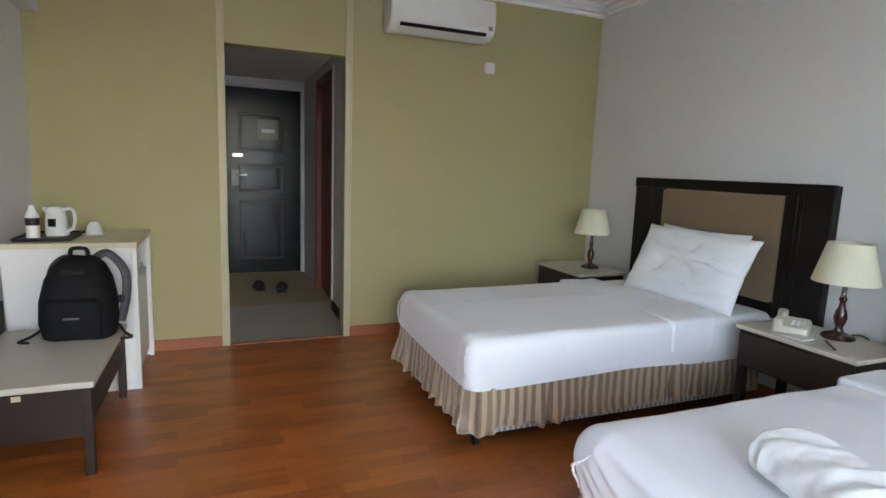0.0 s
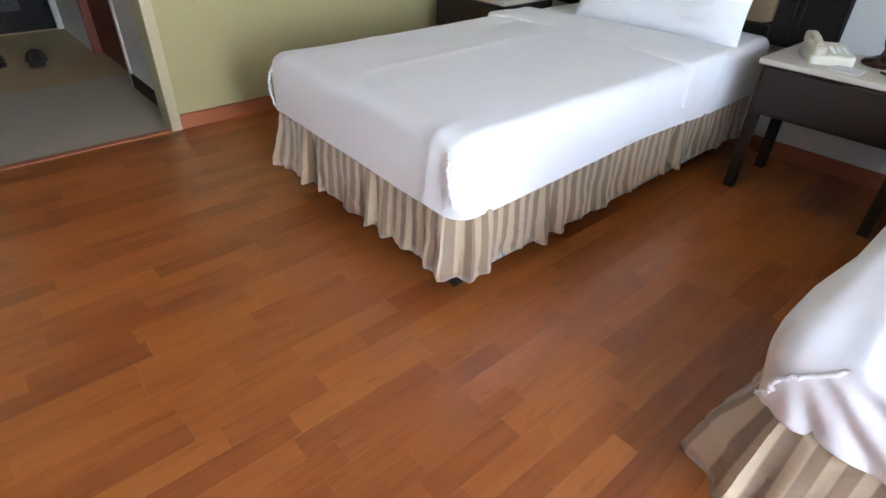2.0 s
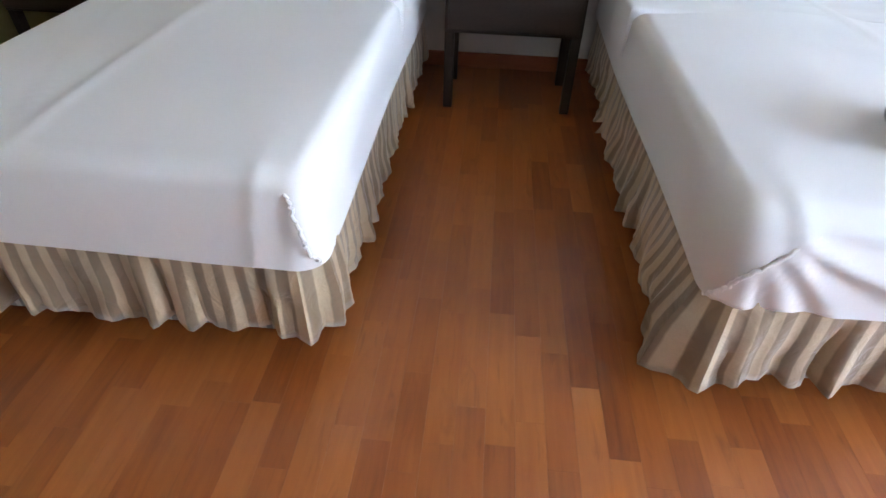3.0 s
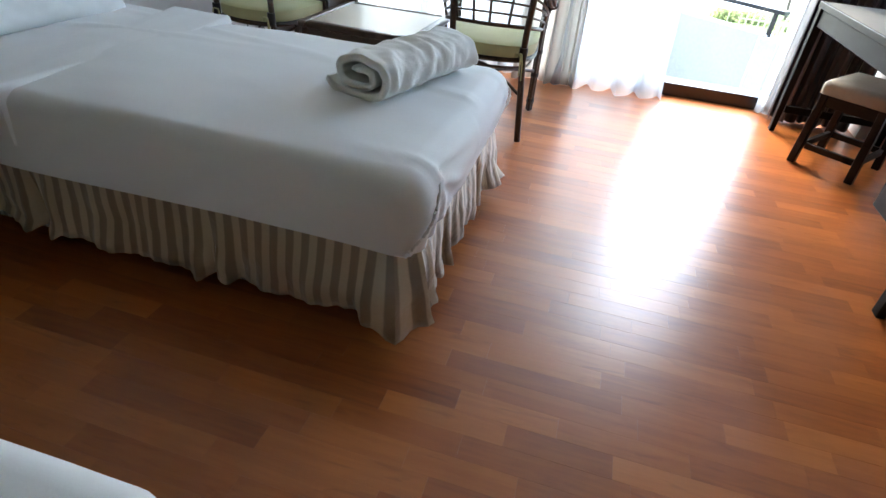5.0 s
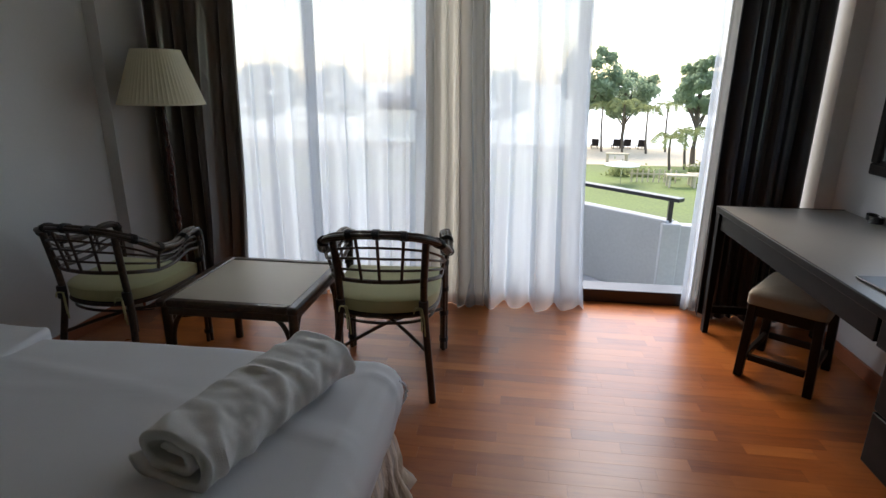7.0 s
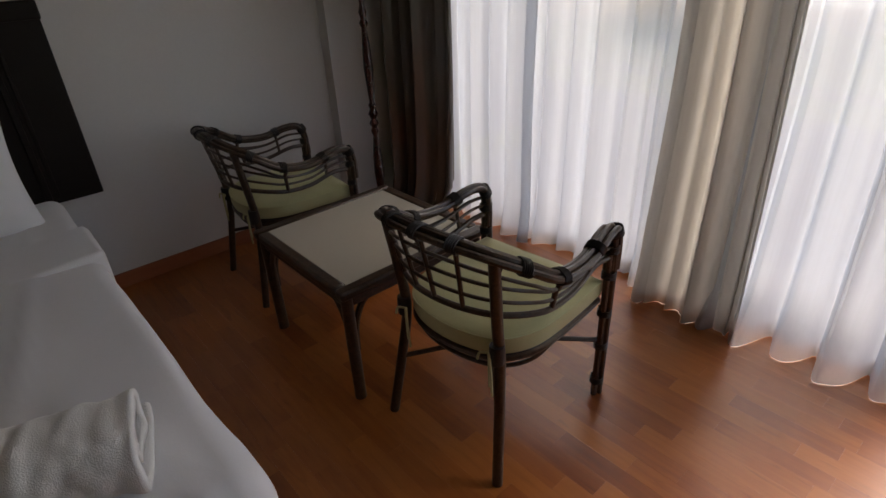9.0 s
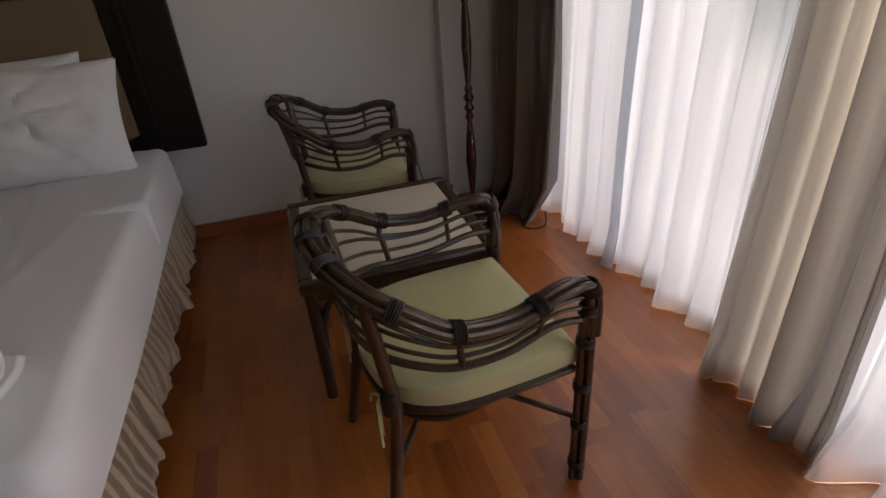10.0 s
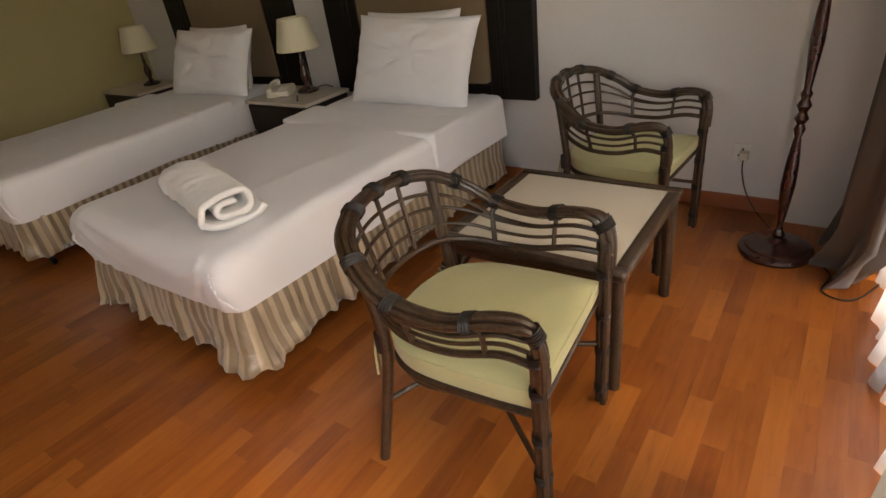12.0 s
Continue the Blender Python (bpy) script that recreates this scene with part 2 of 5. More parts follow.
M_CHROME = material("brushed_steel", (0.6, 0.6, 0.6, 1), 0.25, metal=1.0, vary=0.05)
M_MIRROR = material("mirror_silver", (0.92, 0.93, 0.93, 1), 0.01, metal=1.0, vary=0.0, bump=0)
M_PLASTIC = material("white_plastic", (0.72, 0.71, 0.68, 1), 0.4, vary=0.03, bump=0.01)
M_IVORY = material("ivory_plastic", (0.60, 0.56, 0.46, 1), 0.4, vary=0.04, bump=0.01)
M_BLACK = material("black_plastic", (0.009, 0.009, 0.010, 1), 0.35, vary=0.2)
M_PAPER = material("paper", (0.66, 0.65, 0.62, 1), 0.7, vary=0.04)
M_FABRIC = material("black_nylon", (0.006, 0.006, 0.007, 1), 0.75, vary=0.3, grain=250, bump=0.2, spec=0.2)
M_STRAP = material("grey_webbing", (0.07, 0.075, 0.085, 1), 0.8, vary=0.2, grain=250, bump=0.2)
M_STOOL = material("beige_vinyl", (0.30, 0.26, 0.20, 1), 0.6, vary=0.08)
M_CONC = material("painted_concrete", (0.42, 0.43, 0.44, 1), 0.8, vary=0.08, scale=2, grain=40, bump=0.1)
M_GRASS = material("lawn", (0.11, 0.15, 0.035, 1), 0.9, vary=0.35, scale=0.15, grain=6, bump=0.2)
M_SAND = material("beach_sand", (0.45, 0.38, 0.27, 1), 0.9, vary=0.15, scale=0.2, grain=3)
M_SEA = material("pale_sea", (0.55, 0.60, 0.62, 1), 0.25, vary=0.05, scale=0.02, grain=0.3)
M_BARK = material("bark", (0.10, 0.075, 0.055, 1), 0.9, vary=0.3, bump=0.5)
# Leaf colour lightened well past foliage: bright outdoor haze is painted into it.
M_LEAF_HAZED = sheer_material("leaves_hazed", (0.36, 0.44, 0.30, 1), 0.0, 0.5)
M_LEAF2 = sheer_material("leaves_yellow_green", (0.28, 0.31, 0.14, 1), 0.0, 0.5)
M_RUBBER = material("slipper_rubber", (0.03, 0.022, 0.018, 1), 0.7, vary=0.2)

# ---- builders ----


def link(name, bm, mat, parent=None, smooth=True, bevel=0.0, solid=0.0, sharp=40):
    me = bpy.data.meshes.new(name)
    bmesh.ops.recalc_face_normals(bm, faces=bm.faces)
    bm.to_mesh(me)
    bm.free()
    me.materials.append(mat)
    if smooth:
        me.polygons.foreach_set("use_smooth", [True] * len(me.polygons))
        me.set_sharp_from_angle(angle=radians(sharp))
    ob = new(name, me)
    ob.parent = parent
    if solid:
        md = ob.modifiers.new("thickness", "SOLIDIFY")
        md.thickness, md.offset = solid, 0
    if bevel:
        md = ob.modifiers.new("edges", "BEVEL")
        md.width, md.segments, md.limit_method, md.angle_limit = bevel, 2, "ANGLE", radians(40)
    return ob


def part(name, bm, mat, parent, label="", **kw):
    return tagged(link(name, bm, mat, parent, **kw), label)


def thing(name, m, label, category, group="", kind=""):
    ob = new(name)
    ob.empty_display_size = 0.1
    ob.matrix_basis = m
    return tagged(ob, label, category, group, kind)


def box(x0, y0, z0, x1, y1, z1, bm=None):
    bm = bm or bmesh.new()
    bmesh.ops.create_cube(bm, size=1, matrix=Matrix.Translation(((x0 + x1) / 2, (y0 + y1) / 2, (z0 + z1) / 2)) @ Matrix.Diagonal((abs(x1 - x0), abs(y1 - y0), abs(z1 - z0), 1)))
    return bm


def smooth_path(pts, n=8):
    """Points on a smooth curve through pts."""
    p = [Vector(q) for q in pts]
    out = []
    for i in range(len(p) - 1):
        a, b, c, d = p[max(i - 1, 0)], p[i], p[i + 1], p[min(i + 2, len(p) - 1)]
        for k in range(n):
            t = k / n
            out.append(0.5 * (2 * b + (c - a) * t + (2 * a - 5 * b + 4 * c - d) * t * t + (3 * b - a - 3 * c + d) * t ** 3))
    out.append(p[-1])
    return out


def tube(pts, r, seg=8, bm=None, taper=1.0):
    """A round rod along pts, closed at its ends."""
    bm = bm or bmesh.new()
    pts = [Vector(q) for q in pts]
    last, rings = None, []
    for i, p in enumerate(pts):
        d = (pts[min(i + 1, len(pts) - 1)] - pts[max(i - 1, 0)]).normalized()
        if last is None:
            u = d.orthogonal().normalized()
        else:
            u = (last - d * last.dot(d)).normalized()
        last = u
        v = d.cross(u)
        rad = r * (1 + (taper - 1) * i / max(1, len(pts) - 1))
        rings.append([bm.verts.new(p + (u * math.cos(a) + v * math.sin(a)) * rad) for a in (2 * math.pi * k / seg for k in range(seg))])
    for a, b in zip(rings, rings[1:]):
        for k in range(seg):
            bm.faces.new((a[k], a[(k + 1) % seg], b[(k + 1) % seg], b[k]))
    bm.faces.new(rings[0][::-1])
    bm.faces.new(rings[-1])
    return bm


def lathe(profile, seg=24, at=(0, 0, 0), bm=None, wave=0.0, count=0):
    """Turns (radius, height) pairs round z; wave and count give pleats."""
    bm = bm or bmesh.new()
    rings = []
    for r, z in profile:
        rings.append([bm.verts.new((at[0] + r * (1 + wave * math.cos(count * a)) * math.cos(a), at[1] + r * (1 + wave * math.cos(count * a)) * math.sin(a), at[2] + z)) for a in (2 * math.pi * k / seg for k in range(seg))])
    for a, b in zip(rings, rings[1:]):
        for k in range(seg):
            bm.faces.new((a[k], a[(k + 1) % seg], b[(k + 1) % seg], b[k]))
    for ring, (r, z) in ((rings[0], profile[0]), (rings[-1], profile[-1])):
        if r < 0.5 and count == 0:
            bm.faces.new(ring)
    return bm


def outline(w, d, r, n):
    """n points evenly round a rounded rectangle w by d, with outward directions and lengths along it."""
    segs = [((w / 2, -d / 2 + r), (w / 2, d / 2 - r)), 0, ((w / 2 - r, d / 2), (-w / 2 + r, d / 2)), 1, ((-w / 2, d / 2 - r), (-w / 2, -d / 2 + r)), 2, ((-w / 2 + r, -d / 2), (w / 2 - r, -d / 2)), 3]
    centres = [(w / 2 - r, d / 2 - r), (-w / 2 + r, d / 2 - r), (-w / 2 + r, -d / 2 + r), (w / 2 - r, -d / 2 + r)]
    lens = [d - 2 * r, r * math.pi / 2, w - 2 * r, r * math.pi / 2] * 2
    total, out = sum(lens), []
    for k in range(n):
        s = total * k / n
        arc = s
        for i, s_len in enumerate(lens):
            if s <= s_len or i == 7:
                break
            s -= s_len
        t = min(1, s / max(1e-9, lens[i]))
        if i % 2 == 0:
            a, b = segs[i]
            p = Vector((a[0] + (b[0] - a[0]) * t, a[1] + (b[1] - a[1]) * t, 0))
            nrm = Vector(((1, 0, 0), (0, 1, 0), (-1, 0, 0), (0, -1, 0))[i // 2])
        else:
            ang = (i // 2) * math.pi / 2 + t * math.pi / 2
            nrm = Vector((math.cos(ang), math.sin(ang), 0))
            p = Vector((*centres[segs[i]], 0)) + nrm * r
        out.append((p, nrm, arc))
    return out


def soft_block(w, d, z0, z1, r, n=96, top=0.05, crown=0.0, wrinkle=0.0, freq=9.0, flare=0.0, seed=0.0, rings=10, side=3):
    """A padded block with rounded plan and edges; crown raises its middle, wrinkle creases it."""
    bm = bmesh.new()
    loop = outline(w, d, r, n)
    levels = [(flare * (1 - k / side), z0 + (z1 - z0 - top) * k / side) for k in range(side)]
    for k in range(7):
        a = k / 6 * math.pi / 2
        levels.append((-top * (1 - math.cos(a)), z1 - top + top * math.sin(a)))
    made = []

    def vert(p, z):
        q = Vector((p.x, p.y, z))
        if wrinkle:
            e = noise.fractal(Vector((q.x * freq + seed, q.y * freq * 0.6, q.z * freq)), 0.8, 2.0, 3)
            q.z += e * wrinkle
            q.x += e * wrinkle * 0.5
            q.y -= e * wrinkle * 0.5
        return bm.verts.new(q)

    for off, z in levels:
        made.append([vert(p + nv * off, z) for p, nv, _ in loop])
    for k in range(1, rings + 1):
        s = 1 - k / (rings + 0.15)
        made.append([vert((p - nv * top) * s, z1 + crown * (1 - s * s)) for p, nv, _ in loop])
    for a, b in zip(made, made[1:]):
        for k in range(n):
            bm.faces.new((a[k], a[(k + 1) % n], b[(k + 1) % n], b[k]))
    bm.faces.new(made[0][::-1])
    bm.faces.new(made[-1])
    return bm


def flat_structure(name, bm, mat, label, category, parent=None, bevel=0.0):
    return tagged(link(name, bm, mat, parent, smooth=False, bevel=bevel), label, category, kind="structure")

# ---- the room's shell ----
W, E, N, S = 0.0, 4.05, 6.0, 0.30
H = 2.66
WY0, WY1, WZ0, WZ1 = 0.888, 1.532, 0.995, 1.96
floor = flat_structure("floor", box(W - 0.1, S - 0.05, -0.12, E + 0.1, N + 0.02, -0.006), M_JOINT, "orange-brown laminate strip floor, glossy and worn", "floor")
flat_structure("ceiling", box(W - 0.1, S - 0.2, H, E + 0.1, N + 0.12, H + 0.12), M_CEIL, "plain white painted ceiling of the bedroom", "ceiling")
flat_structure("wall_east", box(E, S - 0.2, -0.12, E + 0.12, N + 0.12, H), M_WHITE, "off-white painted wall behind the beds", "wall")
bm = box(W - 0.12, S - 0.2, -0.12, W, WY0 - 0.30, H)
box(W - 0.03, WY0 - 0.30, -0.12, W, WY0, H, bm)
box(W - 0.12, WY1, -0.12, W, N + 0.12, H, bm)
box(W - 0.12, WY0, -0.12, W, WY1, WZ0, bm)
box(W - 0.12, WY0, WZ1, W, WY1, H, bm)
flat_structure("wall_west", bm, M_WHITE, "off-white painted wall behind the desk", "wall")
OX0, OX1, OZ = 1.087, 1.893, 2.047
bm = box(W, N, -0.006, OX0, N + 0.12, H)
box(OX1, N, -0.006, E, N + 0.12, H, bm)
box(OX0, N, OZ, OX1, N + 0.12, H, bm)
flat_structure("wall_north", bm, M_GREEN, "olive green painted wall with a passage opening", "wall")
bm = box(W, S - 0.2, 2.45, E, S, H)
flat_structure("wall_south", bm, M_WHITE, "white lintel wall over the sliding window", "wall")
flat_structure("column_west", box(W, S, 0, 0.09, 0.55, H), M_WHITE, "off-white painted corner column by the window", "column")
flat_structure("column_east", box(3.975, S, 0, E, 0.86, H), M_WHITE, "off-white painted corner column by the window", "column")
flat_structure("beam_west", box(W, 4.2, 2.10, W + 0.09, N, H), M_WHITE, "white boxed-in beam high along the wall", "beam", bevel=0.006)


def cornice(name, x0, y0, x1, y1):
    bm = bmesh.new()
    for k in range(3):
        s = 0.03 * (k + 1)
        dx, dy = (s, 0) if abs(x1 - x0) < 0.01 else (0, s)
        sx = -1 if x0 > 2 else 1
        if dx:
            box(x0, y0, H - 0.09 + 0.03 * k, x0 + sx * dx, y1, H - 0.06 + 0.03 * k, bm)
        else:
            box(x0, y0 - dy, H - 0.09 + 0.03 * k, x1, y0, H - 0.06 + 0.03 * k, bm)
    flat_structure(name, bm, M_CEIL, "stepped white plaster cornice under the ceiling", "cornice")


cornice("cornice_north", W + 0.0, N, E, N)
cornice("cornice_east", E, 0.86, E, N - 0.1)


def skirting(name, x0, y0, x1, y1):
    bm = box(min(x0, x1), min(y0, y1), 0, max(x0, x1), max(y0, y1), 0.075)
    flat_structure(name, bm, M_BASE, "reddish brown wooden skirting board", "skirting board", bevel=0.004)


skirting("baseboard_east", E - 0.014, 0.86, E, N)
skirting("baseboard_north_a", W, N - 0.014, OX0 - 0.045, N)
skirting("baseboard_north_b", OX1 + 0.045, N - 0.014, E - 0.014, N)
skirting("baseboard_west", W, 0.55, W + 0.014, N - 0.014)
skirting("baseboard_column", 3.961, 0.846, 3.975, 0.86)

# cream trim round the passage opening
trim = thing("door_trim", pose(0, 0, 0), "cream painted timber trim round the passage opening", "door trim", kind="structure")
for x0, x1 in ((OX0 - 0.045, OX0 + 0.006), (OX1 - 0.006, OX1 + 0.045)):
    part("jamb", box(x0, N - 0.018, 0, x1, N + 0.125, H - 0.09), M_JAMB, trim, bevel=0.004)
part("threshold", box(OX0, N - 0.01, -0.004, OX1, N + 0.03, 0.006), M_BASE, trim, "dark wooden threshold strip", bevel=0.002)

# ---- entrance passage ----
PX0, PX1, PY, PH = 1.02, 1.96, 8.62, 2.20
flat_structure("passage_floor", box(PX0, N + 0.03, -0.12, PX1 + 0.9, 7.1, -0.002), M_HALL, "plain beige tiled passage floor", "floor")
flat_structure("passage_mat_floor", box(PX0, 7.1, -0.12, PX1 + 0.9, PY, -0.002), M_TAN, "tan tiled floor strip before the door", "floor")
flat_structure("passage_ceiling", box(PX0 - 0.1, N + 0.12, PH, PX1 + 1.0, PY + 0.1, PH + 0.1), M_CEIL, "white passage ceiling in shade", "ceiling")
flat_structure("passage_wall_west", box(PX0 - 0.1, N + 0.12, -0.12, PX0, PY + 0.1, PH), M_WHITE, "white passage wall in shade", "wall")
bm = box(PX1, N + 0.12, -0.12, PX1 + 0.1, 6.84, PH)
box(PX1, 7.74, -0.12, PX1 + 0.1, PY + 0.1, PH, bm)
box(PX1, 6.84, 2.1, PX1 + 0.1, 7.74, PH, bm)
flat_structure("passage_wall_east", bm, M_WHITE, "white passage wall with a bathroom doorway", "wall")
bm = box(PX0, PY, -0.12, 1.05, PY + 0.1, PH)
box(1.92, PY, -0.12, PX1, PY + 0.1, PH, bm)
box(1.05, PY, 2.10, 1.92, PY + 0.1, PH, bm)
flat_structure("passage_wall_north", bm, M_WHITE, "white wall round the entrance door", "wall")
flat_structure("bathroom_wall", box(2.75, 6.2, -0.12, 2.85, PY + 0.1, PH), M_TILE, "plain grey bathroom wall in the dark", "wall")
flat_structure("bathroom_wall_back", box(PX1 + 0.1, PY - 0.1, -0.12, 2.75, PY, PH), M_TILE, "plain grey bathroom wall in the dark", "wall")
flat_structure("bathroom_wall_front", box(PX1 + 0.1, 6.2, -0.12, 2.75, 6.3, PH), M_TILE, "plain grey bathroom wall in the dark", "wall")
skirt = flat_structure("baseboard_passage", box(PX1 - 0.012, N + 0.13, 0, PX1, 6.80, 0.08), M_DARK, "dark skirting along the passage wall", "skirting board")

# Added unseen panel and floor strip: they stop sky light leaking under the door.
flat_structure("door_light_stop", box(0.9, PY + 0.1, -0.12, 2.1, PY + 0.2, PH + 0.1), M_WHITE, "unseen panel added behind the entrance door to stop light", "wall")
flat_structure("entrance_sill", box(1.05, PY, -0.12, 1.92, PY + 0.1, 0.004), M_TAN, "tan tiled strip closing the light gap under the entrance door", "sill")
door = thing("door_1", pose(0, 0, 0), "closed black-stained panelled entrance door with white lever", "door", kind="structure")
part("leaf", box(1.055, PY + 0.02, 0.005, 1.915, PY + 0.065, 2.095), M_DOOR, door, bevel=0.003)
for x0, x1, z0, z1 in ((1.24, 1.72, 1.40, 1.82), (1.24, 1.72, 0.94, 1.26), (1.24, 1.72, 0.16, 0.85)):
    bm = bmesh.new()
    for a in ((x0, z0, x1, z0 + 0.035), (x0, z1 - 0.035, x1, z1), (x0, z0 + 0.035, x0 + 0.035, z1 - 0.035), (x1 - 0.035, z0 + 0.035, x1, z1 - 0.035)):
        box(a[0], PY + 0.004, a[1], a[2], PY + 0.021, a[3], bm)
    pn = part("panel_moulding", bm, M_BLACK, door, bevel=0.006)
    part("panel", box(x0 + 0.06, PY + 0.010, z0 + 0.06, x1 - 0.06, PY + 0.021, z1 - 0.06), M_DOOR, pn, bevel=0.008)
bm = box(1.165, PY - 0.002, 1.01, 1.24, PY + 0.02, 1.19)
h = part("lock_plate", bm, M_PLASTIC, door, "white lock plate", bevel=0.004)
part("lever", tube([(1.215, PY - 0.0, 1.13), (1.215, PY - 0.045, 1.13), (1.245, PY - 0.05, 1.13), (1.325, PY - 0.05, 1.135)], 0.009), M_CHROME, h, "steel lever handle")
part("latch_guard", box(1.175, PY - 0.012, 1.33, 1.285, PY + 0.02, 1.37), M_CHROME, door, "steel swing-bar latch", bevel=0.006)
part("notice", box(1.44, PY + 0.004, 1.53, 1.67, PY + 0.012, 1.76), M_GLAM, door, "small grey notice with white bar")
part("notice_bar", box(1.49, PY + 0.001, 1.61, 1.63, PY + 0.0045, 1.65), M_PAPER, door)
dt = thing("door_frame", pose(0, 0, 0), "pale painted frame round the entrance door", "door frame", kind="structure")
part("head", box(PX0, PY - 0.015, 2.095, PX1 - 0.002, PY + 0.002, 2.145), M_PLASTIC, dt, bevel=0.003)

bd = thing("door_2", pose(PX1, 6.84, 0), "red-brown bathroom door standing in its frame", "door", kind="structure")
part("jamb", box(-0.012, -0.04, 0, 0.10, 0.0, 2.12), M_PLASTIC, bd, "white painted jamb", bevel=0.003)
part("jamb", box(-0.006, 0.86, 0, 0.10, 0.90, 2.1), M_RED, bd, bevel=0.003)
part("head", box(-0.006, 0.0, 2.06, 0.10, 0.86, 2.1), M_RED, bd, bevel=0.003)
part("leaf", box(0.045, 0.004, 0.01, 0.085, 0.856, 2.055), M_RED, bd, bevel=0.003)
sw = thing("wall_switch", pose(PX1, 6.40, 1.25), "white switch plate in the passage", "wall switch")
part("plate", box(-0.012, -0.04, -0.06, 0.0, 0.04, 0.06), M_PLASTIC, sw, bevel=0.004)
part("rocker", box(-0.017, -0.015, -0.03, -0.012, 0.015, 0.03), M_PLASTIC, sw, bevel=0.002)


def slipper(x, y, rz):
    s = thing("slipper", pose(x, y, -0.002, 0, 0, rz), "dark brown rubber slipper lying on tan tiles", "slipper", "pair of slippers")
    part("sole", soft_block(0.095, 0.25, 0, 0.025, 0.045, n=40, top=0.01, rings=3), M_RUBBER, s)
    part("strap", tube(smooth_path([(-0.045, -0.02, 0.015), (-0.03, 0.0, 0.055), (0, 0.01, 0.068), (0.03, 0.0, 0.055), (0.045, -0.02, 0.015)], 4), 0.02, 8), M_RUBBER, s)


slipper(1.39, 7.80, 8)
slipper(1.61, 7.68, -10)

# ---- window front ----
win = thing("window_1", pose(0, S, 0), "dark aluminium sliding window wall with clear glass", "window", kind="structure")
part("sill_track", box(0.09, -0.14, -0.01, 3.975, 0.02, 0.085), M_ALU, win, bevel=0.004)
part("head_track", box(0.09, -0.14, 2.36, 3.975, 0.0, 2.45), M_ALU, win, bevel=0.004)
for x in (0.12, 1.36, 2.33, 3.93):
    part("stile", box(x - 0.035, -0.10, 0.085, x + 0.035, -0.04, 2.36), M_ALU, win, bevel=0.003)
part("mid_rail", box(2.365, -0.10, 1.19, 2.60, -0.05, 1.30), M_ALU, win, "short grey rail beside the stile", bevel=0.003)
for x0, x1 in ((1.395, 2.295), (2.365, 3.895)):
    g = part("pane", box(x0, -0.075, 0.085, x1, -0.069, 2.36), M_GLASS, win, "clear glass pane", smooth=False)
    g.visible_shadow = False


def cloth(name, x0, x1, y, z0, z1, folds, depth, mat, parent, label="", seed=0, lean=0.0, spread=0.0, nx=None, pool=0.0, bell=0.0):
    """A hanging curtain: folds deepen downwards, edges lean, the hem may spread on the floor."""
    nx = nx or int(folds * 14)
    nz = 26
    bm = bmesh.new()
    rnd = random.Random(seed)
    ph = [rnd.uniform(0, 6.28) for _ in range(4)]
    rows = []
    for j in range(nz + 1):
        v = j / nz
        z = z1 + (z0 - z1) * v
        row = []
        for i in range(nx + 1):
            u = i / nx
            arg = 2 * math.pi * folds * u + ph[0] + 1.1 * math.sin(5 * u + ph[1])
            wob = 0.75 * math.sin(arg + 0.55 * math.sin(arg)) + 0.5 * math.sin(2 * math.pi * folds * 0.43 * u + ph[2]) + 0.25 * math.sin(2 * math.pi * folds * 1.9 * u + ph[3] + v)
            yy = y + wob * depth * (0.35 + 0.65 * v) + bell * v * v
            xx = x0 + (x1 - x0) * u + lean * v + spread * v * v * (u - 0.5) + 0.25 * depth * math.cos(2 * math.pi * folds * u + ph[0]) * (0.4 + 0.6 * v)
            if pool and v > 0.93:
                yy += pool * (v - 0.93) / 0.07 * (0.6 + 0.4 * math.sin(2 * math.pi * folds * u + ph[1]))
            e = noise.noise(Vector((xx * 2.5, z * 0.9, seed)))
            row.append(bm.verts.new((xx + 0.012 * e, yy + 0.014 * e, max(z, 0.003))))
        rows.append(row)
    for a, b in zip(rows, rows[1:]):
        for i in range(nx):
            bm.faces.new((a[i], a[i + 1], b[i + 1], b[i]))
    return part(name, bm, mat, parent, label, solid=0.0015)


sheer_e = thing("sheer_curtain", pose(0, 0, 0), "translucent white sheer curtain hanging to the floor", "curtain", "sheer curtains")
cloth("panel", 3.58, 2.93, 0.42, 0.001, 2.42, 5, 0.05, M_SHEER, sheer_e, seed=3, pool=0.03)
sheer_c = thing("sheer_curtain", pose(0, 0, 0), "translucent white sheer curtain overlapping its neighbour", "curtain", "sheer curtains")
cloth("panel", 3.02, 2.20, 0.385, 0.001, 2.42, 6.2, 0.045, M_SHEER, sheer_c, seed=23, lean=0.02, pool=0.02)
sheer_m = thing("sheer_curtain", pose(0, 0, 0), "gathered beige-grey sheer curtain with stacked folds", "curtain", "sheer curtains")
cloth("panel", 2.25, 1.90, 0.47, 0.001, 2.42, 5, 0.058, M_SHEER2, sheer_m, seed=8, spread=-0.08, lean=-0.02, pool=0.03)
sheer_w = thing("sheer_curtain", pose(0, 0, 0), "thin white sheer curtain drawn halfway across", "curtain", "sheer curtains")
cloth("panel", 2.07, 1.35, 0.415, 0.001, 2.42, 5.3, 0.045, M_SHEER, sheer_w, seed=5, lean=-0.05, spread=-0.10, pool=0.10)
sheer_x = thing("sheer_curtain", pose(0, 0, 0), "narrow stack of white sheer curtain beside the drape", "curtain", "sheer curtains")
cloth("panel", 0.66, 0.46, 0.385, 0.001, 2.42, 4, 0.02, M_SHEER, sheer_x, seed=6)
drape_e = thing("drape", pose(0, 0, 0), "heavy dark brown satin drape drawn aside", "drape", "drapes")
